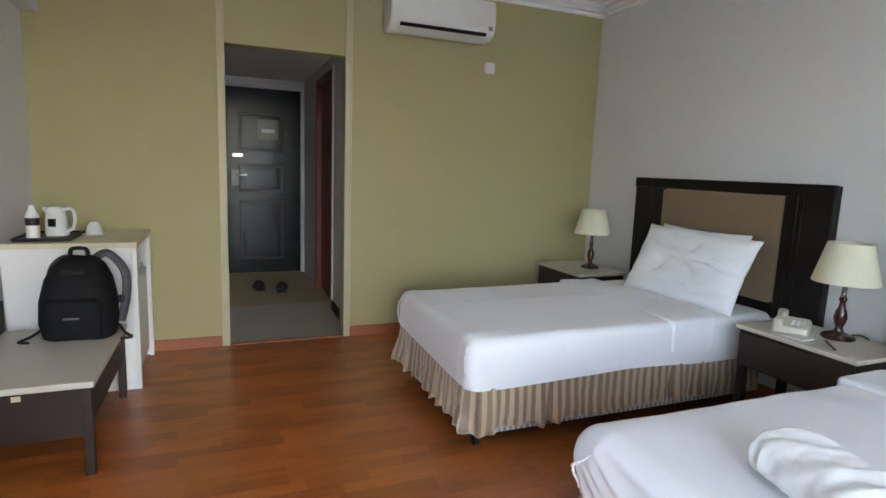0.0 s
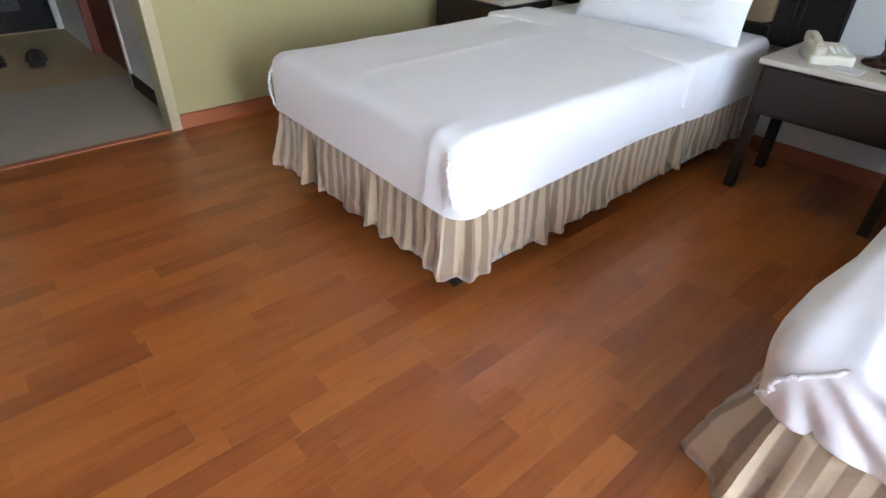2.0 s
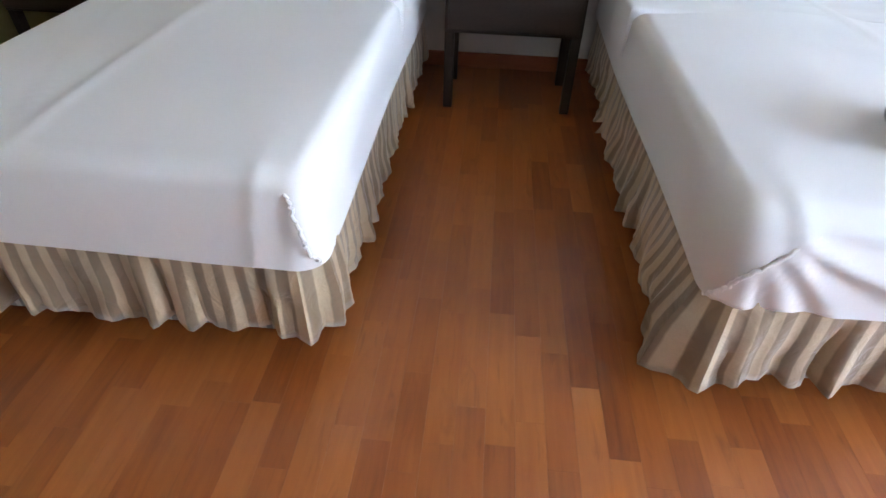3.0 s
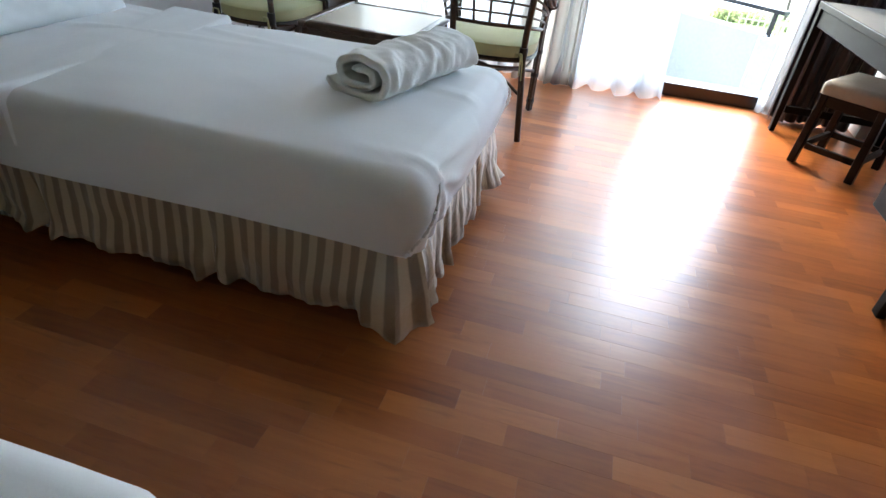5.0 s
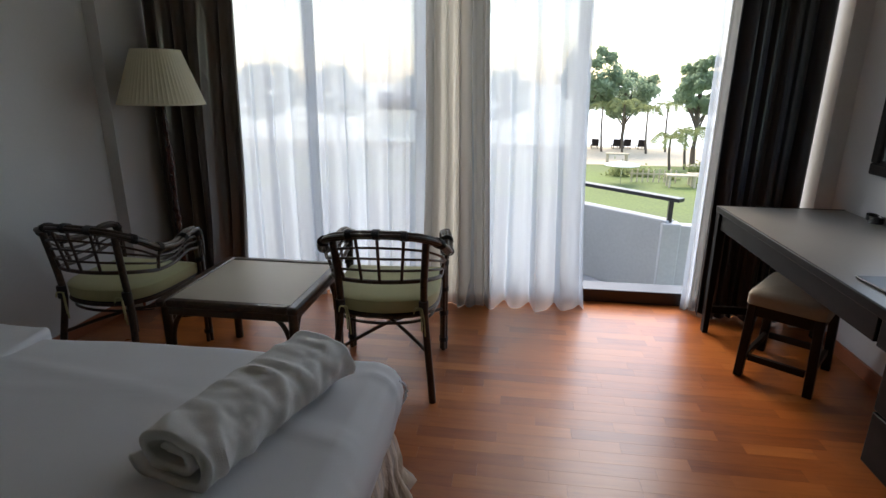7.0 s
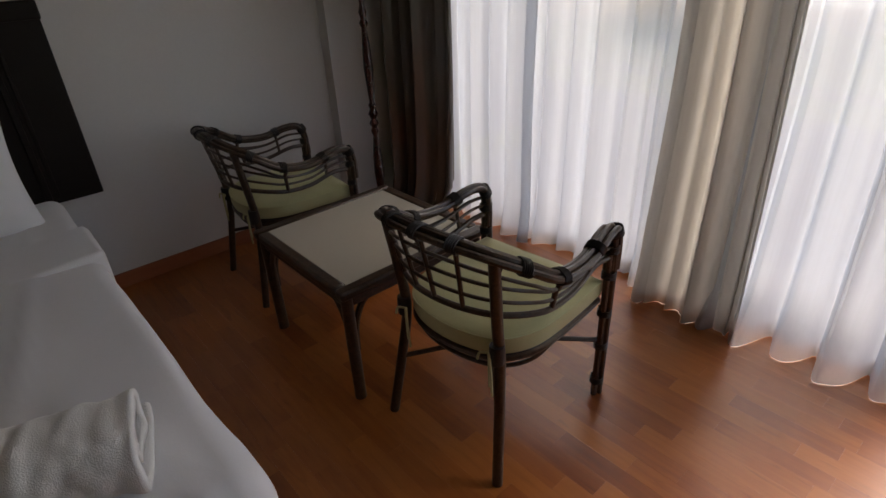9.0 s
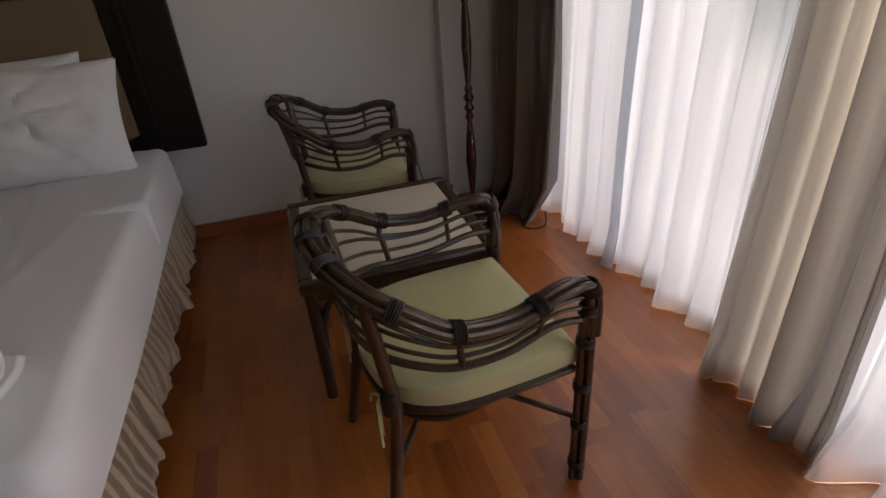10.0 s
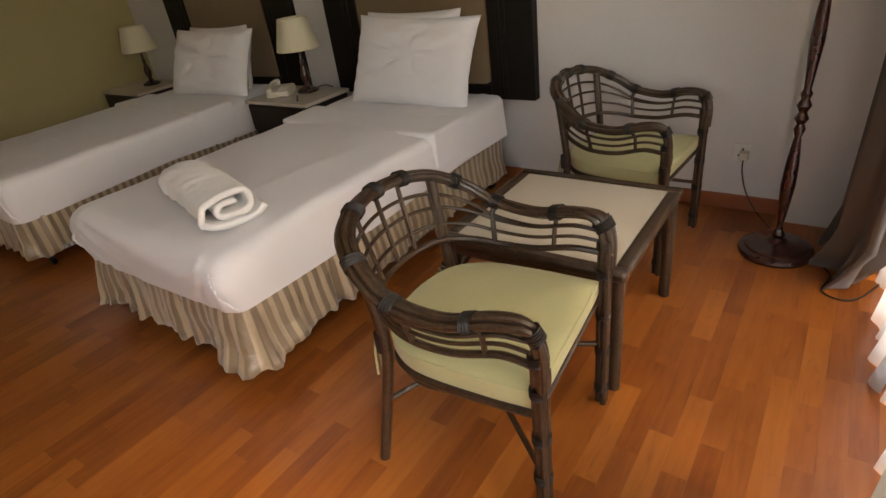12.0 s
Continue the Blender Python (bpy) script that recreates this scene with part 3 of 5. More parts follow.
cloth("panel", 3.93, 3.36, 0.53, 0.003, 2.43, 5.5, 0.085, M_DRAPE, drape_e, seed=14, lean=0.05, spread=0.10, pool=0.12)
drape_w = thing("drape", pose(0, 0, 0), "heavy blue-black satin drape drawn aside behind the desk", "drape", "drapes")
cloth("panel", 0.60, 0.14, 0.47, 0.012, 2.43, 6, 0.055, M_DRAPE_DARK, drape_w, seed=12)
cloth("lining", 3.94, 3.55, 0.41, 0.02, 2.43, 4, 0.03, M_DRAPE_LINING, drape_e, "pale lining cloth", seed=11, lean=0.06)
cloth("lining", 0.63, 0.14, 0.42, 0.02, 2.43, 5, 0.035, M_SHEER2, drape_w, "pale lining cloth", seed=12)
rail = thing("curtain_rail", pose(0, 0, 0), "white curtain rail under the ceiling", "curtain rail")
part("rail", box(0.1, 0.38, 2.43, 3.97, 0.50, 2.455), M_PLASTIC, rail, bevel=0.003)
for x in (0.5, 2.0, 3.5):
    part("bracket", box(x - 0.015, S - 0.002, 2.455, x + 0.015, 0.46, 2.475), M_PLASTIC, rail)

# ---- balcony and garden ----
flat_structure("balcony_floor", box(-0.4, -1.75, -0.6, 4.8, S - 0.14, -0.42), M_CONC, "grey concrete balcony floor", "balcony floor")
par = thing("balcony_parapet", pose(0, 0, -0.42), "low painted concrete parapet with dark top rail", "parapet", kind="structure")


def wall_between(a, b, t, z1):
    d = (Vector(b) - Vector(a)).normalized()
    nrm = Vector((-d.y, d.x)) * t / 2
    bm = bmesh.new()
    lo = [bm.verts.new((*(Vector(p) + s * nrm), 0)) for p, s in ((a, 1), (b, 1), (b, -1), (a, -1))]
    hi = [bm.verts.new((v.co.x, v.co.y, z1)) for v in lo]
    bm.faces.new(lo)
    bm.faces.new(hi[::-1])
    for k in range(4):
        bm.faces.new((lo[k], lo[(k + 1) % 4], hi[(k + 1) % 4], hi[k]))
    return bm


part("front_wall", wall_between((4.8, -1.68), (1.2, -1.68), 0.12, 0.69), M_CONC, par, bevel=0.01)
part("angled_wall", wall_between((1.2, -1.68), (0.42, -0.94), 0.12, 0.69), M_CONC, par, bevel=0.01)
part("corner_pier", box(0.345, -1.01, 0, 0.495, -0.865, 0.672), M_CONC, par, bevel=0.01)
part("end_wall", wall_between((0.42, -0.94), (-0.4, -0.88), 0.12, 0.66), M_CONC, par, bevel=0.01)
for a, b in (((4.8, -1.68), (1.17, -1.68)), ((1.2, -1.70), (0.36, -0.90))):
    bm = wall_between(a, b, 0.085, 0.032)
    bmesh.ops.translate(bm, verts=bm.verts, vec=(0, 0, 0.855 if a[0] > 2 else 0.852))
    part("rail", bm, M_ALU, par, "flat dark metal hand rail", bevel=0.004)
for x, y in ((0.43, -0.945), (1.6, -1.68), (2.9, -1.68), (4.2, -1.68)):
    part("post", box(x - 0.018, y - 0.018, 0.65, x + 0.018, y + 0.018, 0.865), M_ALU, par)
flat_structure("balcony_side_wall", box(4.8, -1.8, -0.2, 4.95, S, 2.7), M_CONC, "painted concrete balcony side wall", "wall")

GZ = -6.2
bm = bmesh.new()
g = [[bm.verts.new((x, y, GZ + (0.3 * noise.noise(Vector((x * 0.05, y * 0.05, 0))) if -50 < y < -10 else 0))) for x in (-900, -120, -60, -40, -25, -12, 0, 12, 25, 40, 60, 120, 900)] for y in (900, 20, -6, -14, -22, -32, -42, -52)]
for a, b in zip(g, g[1:]):
    for i in range(12):
        bm.faces.new((a[i], a[i + 1], b[i + 1], b[i]))
flat_structure("ground", bm, M_GRASS, "green lawn of the garden below", "lawn")
flat_structure("beach", box(-900, -69, GZ - 0.5, 900, -51.9, GZ + 0.02), M_SAND, "pale sand strip beyond the lawn", "beach")
flat_structure("sea", box(-2500, -3500, GZ - 0.6, 2500, -68.9, GZ - 0.05), M_SEA, "pale glaring water to the horizon", "sea")


def tree(x, y, h, spread, leaf_mat, seed, label):
    rnd = random.Random(seed)
    t = thing("tree", pose(x, y, GZ - 0.1), label, "tree", "garden trees")
    bm = bmesh.new()
    th = h * 0.30
    tube(smooth_path([(0, 0, 0), (0.15, 0.1, th * 0.5), (0.0, 0.0, th), (0.2, 0.1, h * 0.8)], 4), 0.024 * h, 8, bm, 0.35)
    mid, tips = Vector((0.1, 0, h * 0.63)), []
    for k in range(38):
        d = Vector((rnd.gauss(0, 1), rnd.gauss(0, 1), rnd.gauss(0, 1))).normalized() * rnd.uniform(0.35, 1.0) ** 0.5
        tip = mid + Vector((d.x * spread * 0.86, d.y * spread * 0.86, d.z * h * 0.29 * (1 if d.z > 0 else 0.85)))
        tips.append(tip)
        if k % 4 == 0:
            z = th * rnd.uniform(0.8, 1.3)
            tube(smooth_path([(0.03, 0, z), tip * 0.5 + Vector((0, 0, z * 0.5)), tip], 3), 0.010 * h, 6, bm, 0.3)
    part("trunk", bm, M_BARK, t)
    verts, faces = [], []
    for c in tips:
        rad = spread * rnd.uniform(0.16, 0.30)
        for _ in range(190):
            d = Vector((rnd.gauss(0, 1), rnd.gauss(0, 1), rnd.gauss(0, 0.8))).normalized() * rad * rnd.uniform(0.2, 1.0) ** 0.6
            p = c + d
            s = rnd.uniform(0.10, 0.24) * max(0.8, h / 8.5)
            u = Vector((rnd.gauss(0, 1), rnd.gauss(0, 1), rnd.gauss(0, 0.6))).normalized() * s
            v = u.orthogonal().normalized() * s * 0.6
            b = len(verts)
            verts += [p - u, p + v * 0.9, p + u, p - v]
            faces.append((b, b + 1, b + 2, b + 3))
    me = bpy.data.meshes.new("crown")
    me.from_pydata(verts, [], faces)
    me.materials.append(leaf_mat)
    ob = new("crown", me)
    ob.parent = t
    tagged(ob, kind="stuff")


def palm(x, y, h, seed):
    rnd = random.Random(seed)
    t = thing("palm_tree", pose(x, y, GZ - 0.1), "slim coconut palm with drooping fronds on the lawn", "palm tree", "garden palms")
    top = Vector((0.3, 0.2, h))
    part("trunk", tube(smooth_path([(0, 0, 0), (0.25, 0.1, h * 0.5), top], 6), 0.14, 8, taper=0.6), M_BARK, t)
    for k in range(11):
        a = k / 11 * 6.283 + rnd.uniform(-0.2, 0.2)
        ln, lift = rnd.uniform(1.7, 2.4) * max(1.0, h / 5), rnd.uniform(-0.1, 0.8) * max(1.0, h / 5)
        spine = smooth_path([top, top + Vector((math.cos(a) * ln * 0.5, math.sin(a) * ln * 0.5, 0.25 + lift * 0.5)), top + Vector((math.cos(a) * ln, math.sin(a) * ln, -0.7 + lift * 0.6))], 7)
        bm = bmesh.new()
        side = Vector((-math.sin(a), math.cos(a), 0))
        for i, p in enumerate(spine[1:]):
            w = 0.55 * max(1.0, h / 5) * math.sin(math.pi * (i + 1.5) / (len(spine) + 1.5)) + 0.05
            for sgn in (-1, 1):
                q = p + side * sgn * w + Vector((0, 0, -0.35 * w))
                f = (spine[i + 1] - spine[i]) * 0.42
                bm.faces.new([bm.verts.new(c) for c in (p - f, q, p + f)])
        part("frond", bm, M_LEAF2, t, smooth=False)


for i, (x, y, h, sp) in enumerate(((-6.2, -65, 13.0, 4.0), (-11, -67, 10.8, 4.3), (31, -60, 11, 4.5), (23, -61, 10.5, 4.2), (40, -56, 12, 5.0), (13, -64, 10, 4.2), (4, -66, 10, 4.0), (-42.8, -68, 11.4, 4.6), (-48, -64, 11.0, 4.6), (-37.5, -70, 10.0, 4.0), (-54, -60, 11.5, 5.0), (-62, -56, 11.5, 5.0), (50, -54, 11, 5.0))):
    tree(x, y, h, sp, M_LEAF_HAZED, 20 + i, "broad-crowned green tree with haze-paled crown on the sand by the beach")
tree(-15.6, -54, 11.6, 2.4, M_LEAF_HAZED, 40, "slender dark green tree beyond the balcony")
for i, (x, y, h) in enumerate(((-15.4, -64, 5.4), (-13.8, -50, 3.4), (-12.2, -49, 3.0), (-10.0, -61, 5.6), (-12.8, -62, 5.0), (-16.4, -52, 3.4), (-8.0, -63, 5.2), (9, -50, 4.6), (19, -52, 5.0), (28, -50, 4.6), (-36.5, -60, 4.6), (-40, -57, 4.2), (-33, -54, 4.4), (-45, -56, 4.8))):
    palm(x, y, h, 60 + i)


def shrub(x, y, r, seed):
    rnd = random.Random(seed)
    verts, faces = [], []
    for _ in range(420):
        p = Vector((rnd.gauss(0, 0.5), rnd.gauss(0, 0.5), abs(rnd.gauss(0, 0.4)))) * r
        u = Vector((rnd.gauss(0, 1), rnd.gauss(0, 1), rnd.gauss(0, 1))).normalized() * 0.15 * r
        v = u.orthogonal() * 0.5
        b = len(verts)
        verts += [p - u, p + v, p + u, p - v]
        faces.append((b, b + 1, b + 2, b + 3))
    me = bpy.data.meshes.new("shrub")
    me.from_pydata(verts, [], faces)
    me.materials.append(M_LEAF2)
    ob = new("shrub", me)
    ob.location = (x, y, GZ + 0.02)
    tagged(ob, "low yellow-green shrub planted in the lawn", "shrub", "garden shrubs")


for i, (x, y, r) in enumerate(((-7.0, -44.6, 1.0), (-8.2, -45, 0.9), (-9.2, -44.5, 0.8), (-10.8, -43, 0.7), (-14, -46, 1.2), (-15.5, -44, 1.2), (-13.2, -41, 0.9), (8, -42, 1.2), (16, -44, 1.4), (24, -42, 1.3), (-36, -52, 1.6), (-40, -54, 1.6), (-32, -50, 1.4), (-44, -52, 1.6))):
    shrub(x, y, r, 80 + i)
for x, y in ((-7.6, -66.4), (-10.2, -66.6), (-11.5, -66.9), (-13.1, -66.5), (-5.9, -66.8)):
    bs = thing("beach_lounger", pose(x, y, GZ + 0.02) @ Matrix.Scale(1.25, 4), "dark wooden beach lounger on pale sand", "lounger", "beach loungers")
    part("base", box(-0.35, -0.9, 0.25, 0.35, 0.3, 0.32), M_DARK, bs)
    part("backrest", box(-0.35, 0.3, 0.28, 0.35, 0.36, 0.95), M_DARK, bs)
    for sx in (-0.3, 0.3):
        for sy in (-0.8, 0.25):
            part("leg", box(sx - 0.03, sy - 0.03, 0, sx + 0.03, sy + 0.03, 0.25), M_DARK, bs)

fence = thing("garden_fence", pose(-8.6, -41.5, GZ), "weathered pale timber fence on the lawn", "fence")
for k in range(9):
    part("post", box(0.42 * k - 2.2, -0.05, 0, 0.42 * k - 2.1, 0.05, 1.1 + 0.1 * (k % 2)), M_SAND, fence)
part("rail", box(-2.3, 0.05, 0.75, 1.4, 0.09, 0.85), M_SAND, fence)
for x, y in ((-10.6, -39.5), (-8.0, -52.5), (-12.4, -40.2)):
    gt = thing("garden_table", pose(x, y, GZ), "pale timber picnic table in the garden", "garden table", "garden tables")
    part("top", box(-1.1, -0.5, 1.0, 1.1, 0.5, 1.1), M_SAND, gt)
    for lx in (-0.9, 0.9):
        for ly in (-0.4, 0.4):
            part("leg", box(lx - 0.07, ly - 0.07, 0, lx + 0.07, ly + 0.07, 1.0), M_SAND, gt)
pr = thing("parasol", pose(-6.4, -40.6, GZ), "round white garden parasol seen from above", "parasol")
part("canopy", lathe([(1.35, 1.55), (1.3, 1.6), (0.7, 1.72), (0.05, 1.85)], 24), M_PLASTIC, pr, solid=0.01)
part("pole", tube([(0, 0, 0), (0, 0, 2.0)], 0.04, 8), M_CHROME, pr)

# ---- beds ----


def skirt_strip(pts, z0, z1, seed, gaps=(), corners=(9.0,), flare=0.018):
    """Pleated valance cloth along a plan line; u of its map runs along the line in metres."""
    rnd = random.Random(seed)
    path = smooth_path([(p[0], p[1], 0) for p in pts], 1)
    dense, arc = [], [0.0]
    for a, b in zip(path, path[1:]):
        m = max(2, int((b - a).length / 0.012))
        dense += [(a + (b - a) * (k / m), Vector((b.y - a.y, a.x - b.x, 0)).normalized()) for k in range(m)]
    dense.append((path[-1], dense[-1][1]))
    for (a, _), (b, _) in zip(dense, dense[1:]):
        arc.append(arc[-1] + (b - a).length)
    nrm = []
    for i in range(len(dense)):
        v = Vector((0, 0, 0))
        for k in range(max(0, i - 3), min(len(dense), i + 4)):
            v += dense[k][1]
        nrm.append(v.normalized())
    bm = bmesh.new()
    uv = bm.loops.layers.uv.new("UVMap")
    nz, grid = 9, []
    ph = rnd.uniform(0, 6)
    for j in range(nz + 1):
        v = j / nz
        row = []
        for i, (p, _) in enumerate(dense):
            s = arc[i]
            cr = math.exp(-min((s - c) ** 2 for c in corners) / 0.012)
            wave = 0.007 * math.sin(2 * math.pi * s / 0.16 + ph + 1.6 * math.sin(s * 2.3)) + 0.0025 * math.sin(2 * math.pi * s / 0.05 + ph)
            big = noise.noise(Vector((s * 1.9, v * 1.0, seed))) + 0.5 * noise.noise(Vector((s * 5.0, v * 2.0, seed + 4)))
            out = 0.010 + v * (0.012 + 0.030 * max(-0.3, big)) * (1.6 if flare > 0.03 else 0.8) + wave * (0.15 + 1.1 * v) + cr * ((flare if s < corners[0] + 0.4 else min(flare, 0.035)) * v + 0.018 * math.sin(2 * math.pi * s / 0.06) * v)
            out += (0.008 * noise.noise(Vector((s * 14, v * 5, seed))) + 0.02 * cr * noise.noise(Vector((s * 22, v * 3, seed)))) * v
            lift = ((0.006 if flare < 0.03 else 0.0) + 0.035 * max(0.0, noise.noise(Vector((s * 1.4, 3.0, seed)))) + 0.005 * math.sin(s * 21 + seed)) * v - 0.024 * cr * v
            for gp in gaps:
                d = abs(s - gp)
                if d < 0.018:
                    out -= 0.045 * v * (1 - d / 0.018)
                elif d < 0.075:
                    out += 0.020 * v * math.sin(math.pi * (d - 0.018) / 0.057)
                    lift -= 0.014 * v * math.sin(math.pi * (d - 0.018) / 0.057)
            row.append((bm.verts.new((p.x + nrm[i].x * out, p.y + nrm[i].y * out, z1 + (z0 - z1) * v + lift)), s, v))
        grid.append(row)
    for a, b in zip(grid, grid[1:]):
        for i in range(len(dense) - 1):
            quad = (a[i], a[i + 1], b[i + 1], b[i])
            f = bm.faces.new([q[0] for q in quad])
            for lp, q in zip(f.loops, quad):
                lp[uv].uv = (q[1], q[2])
    return bm


def sheet_block(L, Wd, z0, z1, seed, bulge=0.0):
    """The tucked white bed linen over a mattress: a soft block with creases at the foot corners."""
    bm = soft_block(L, Wd, z0, z1, 0.055, n=420, top=0.045, crown=0.012, wrinkle=0.0, flare=0.012, seed=seed, rings=24, side=16)
    for v in bm.verts:
        x, y, z = v.co
        side = 1 if y > 0 else -1
        e = noise.fractal(Vector((x * 1.7 + seed, y * 2.0, z * 2)), 0.9, 2.0, 3) * 0.008
        foot = max(0.0, 1 - (x + L / 2) / 0.30)
        out = max(0.0, abs(y) / (Wd / 2) - 0.35) / 0.65
        drop, away = z1 - 0.01 - z, Wd / 2 - 0.03 - abs(y)
        th, rr = math.atan2(drop, max(away, -0.1) + 0.02), math.hypot(drop, away)
        face = max(0.0, min(1.0, (-L / 2 + 0.03 - x) / 0.02))
        fan = math.sin(20 * th + 1.2 * noise.noise(Vector((y * 3, z * 3, seed)))) + 0.35 * math.sin(37 * th + seed)
        c = (0.0085 if bulge > 0.02 else 0.0012) * fan * face * min(1.0, rr * 5) * max(0.0, 1 - rr / (0.62 if side > 0 else 0.34))
        edge = 0.006 * math.exp(-((abs(y) - Wd / 2 + 0.10 + (z1 - z) * 0.15) / 0.02) ** 2) * foot
        run = 0.007 * math.exp(-((y - 0.30 * math.sin(x * 1.1 + seed) - 0.1) / 0.018) ** 2) * max(0, noise.noise(Vector((x * 1.2, seed, 0))) + 0.4) + 0.005 * math.exp(-((y + 0.15 - 0.25 * math.sin(x * 0.9 + 2 * seed)) / 0.02) ** 2)
        v.co.z += e + edge + (run if z > z1 - 0.02 else 0) - (0.010 * math.sin(4 * (x + y) + seed) if z < z0 + 0.02 else 0)
        swell = bulge * math.sin(math.pi * max(0.0, min(1.0, (z - z0) / (z1 - z0))) ** 1.4) * max(0.0, min(1.0, foot * 2))
        v.co.x -= c + edge * 0.7 + swell * max(0.0, min(1.0, (-L / 2 + 0.06 - x) / 0.05))
        v.co.y += swell * 0.6 * side * max(0.0, min(1.0, (abs(y) - Wd / 2 + 0.06) / 0.05))
        v.co.y += e * 0.4 * side
    return bm


def ticking_base(L, Wd):
    loop = outline(L - 0.03, Wd - 0.03, 0.05, 120)
    total = loop[-1][2]
    bm = bmesh.new()
    uv = bm.loops.layers.uv.new("UVMap")
    rows = [[(bm.verts.new((p.x, p.y, z)), a) for p, _, a in loop] for z in (0.082, 0.095, 0.31)]
    for a, b in zip(rows, rows[1:]):
        for k in range(120):
            q = (a[k], a[(k + 1) % 120], b[(k + 1) % 120], b[k])
            f = bm.faces.new([v for v, _ in q])
            for lp, (v, u) in zip(f.loops, q):
                lp[uv].uv = (u, v.co.z)
    bm.faces.new([v for v, _ in rows[0]][::-1])
    bm.faces.new([v for v, _ in rows[-1]])
    return bm


def bed(name, yc, seed, x0, Wd, rz=0.0, flare=0.018):
    """A single bed with its head towards the wall at x = E; local x runs from foot to head."""
    L = 3.97 - x0
    b = thing(name, pose(x0, yc - Wd / 2, 0, 0, 0, rz) @ pose(L / 2, Wd / 2, 0), "single bed made up with tight white sheets and striped satin valance", "bed", "twin beds")
    part("base", ticking_base(L, Wd), M_LINING, b, "grey striped divan base")
    part("bed_linen", sheet_block(L, Wd, 0.314, 0.538, seed, 0.035 if flare > 0.03 else 0.008), M_SHEET, b, "taut white cotton sheet", sharp=85)
    fold = soft_block(0.30, Wd + 0.03, 0.50, 0.551, 0.03, n=90, top=0.02, crown=0.006, wrinkle=0.006, freq=6, seed=seed, rings=6)
    for v in fold.verts:
        v.co.x += 0.36 + 0.02 * math.sin(v.co.y * 5 + seed)
        if abs(v.co.y) > Wd / 2 - 0.02 and v.co.z < 0.53:
            v.co.z -= 0.12
    part("folded_sheet", fold, M_SHEET, b)
    h = Wd / 2 - 0.005
    rnd = random.Random(int(seed))
    for sy in (-1, 1):
        swell = 1.0 if flare > 0.03 else 0.2
        arch = 1.0 if flare > 0.03 and sy > 0 else 0.12
        hem = smooth_path([(-L / 2 + 0.012, sy * (h + 0.010), 0.32), (-L / 2 - 0.006, sy * (h - 0.008), 0.35), (-L / 2 - 0.013 - 0.022 * swell, sy * (h - 0.012 - 0.01 * arch + 0.01 * swell), 0.40), (-L / 2 - 0.012 - 0.03 * swell, sy * (h - 0.018 - 0.03 * arch + 0.01 * swell), 0.44), (-L / 2 - 0.009 - 0.018 * swell, sy * (h - 0.022 - 0.08 * arch), 0.475 + 0.02 * arch), (-L / 2 - 0.001, sy * (h - 0.025 - 0.13 * arch), 0.495 + 0.018 * arch)], 8)
        hem = [p + Vector((rnd.uniform(-0.002, 0.002), rnd.uniform(-0.004, 0.004), rnd.uniform(-0.003, 0.003))) for p in hem]
        part("sheet_hem", tube(hem, 0.0045, 8), M_SHEET, b, "ruffled elastic sheet hem")
    pts = [(L / 2 - 0.10, h), (-L / 2 + 0.05, h), (-L / 2 + 0.005, h - 0.05), (-L / 2 + 0.005, -h + 0.05), (-L / 2 + 0.05, -h), (L / 2 - 0.10, -h)]
    part("valance", skirt_strip(pts, 0.106, 0.328, seed, gaps=(0.62, 1.22, 2.05, 2.45, 3.2, 3.95), corners=(L - 0.13, L - 0.13 + Wd - 0.04), flare=flare), M_SKIRT, b, "striped beige satin valance", solid=0.002)
    for sx in (-L / 2 + 0.08, L / 2 - 0.1):
        for sy in (-Wd / 2 + 0.08, Wd / 2 - 0.08):
            leg = part("leg", lathe([(0.014, 0.035), (0.014, 0.09)], 10, (sx, sy, 0)), M_BLACK, b)
            bm = tube([(sx - 0.012, sy, 0.022), (sx + 0.012, sy, 0.022)], 0.022, 14)
            part("castor", bm, M_BLACK, leg, "black castor")
    return b


BED2_Y, BED1_Y = 2.768, 4.632
bed("bed", BED1_Y, 1.0, 2.07, 1.06)
bed("bed", BED2_Y, 5.0, 2.065, 1.045, flare=0.065)


def headboard(y0, y1, x=E, rz=0.0):
    hb = thing("headboard", pose(x, (y0 + y1) / 2, 0, 0, 0, rz), "dark espresso wood headboard with tan upholstered panel fixed to the wall", "headboard", "headboards")
    w = (y1 - y0) / 2
    part("backing", box(-0.035, -w, 0.50, -0.002, w, 1.27), M_ESP, hb, bevel=0.004)
    for s in (-1, 1):
        part("side_board", box(-0.06, s * (w - 0.27) if s > 0 else -w, 0.50, -0.035, w if s > 0 else -(w - 0.27), 1.27), M_ESP, hb, bevel=0.006)
        part("fluting", box(-0.068, s * (w - 0.20) - 0.012, 0.52, -0.059, s * (w - 0.20) + 0.012, 1.25), M_ESP, hb, bevel=0.004)
        part("fluting", box(-0.066, s * (w - 0.165) - 0.008, 0.52, -0.059, s * (w - 0.165) + 0.008, 1.25), M_ESP, hb, bevel=0.004)
    part("top_rail", box(-0.066, -w - 0.005, 1.205, -0.034, w + 0.005, 1.275), M_ESP, hb, bevel=0.008)
    part("bottom_rail", box(-0.06, -(w - 0.27), 0.50, -0.035, w - 0.27, 0.58), M_ESP, hb, bevel=0.006)
    bm = soft_block(0.625, 2 * (w - 0.275), 0, 0.022, 0.01, n=60, top=0.012, crown=0.006, rings=5)
    bmesh.ops.transform(bm, matrix=Matrix.Translation((-0.035, 0, 0.893)) @ Matrix.Rotation(radians(-90), 4, "Y"), verts=bm.verts)
    part("panel", bm, M_PAD, hb, "tan upholstered panel")


headboard(3.877, 5.351)
headboard(2.075, 3.545)


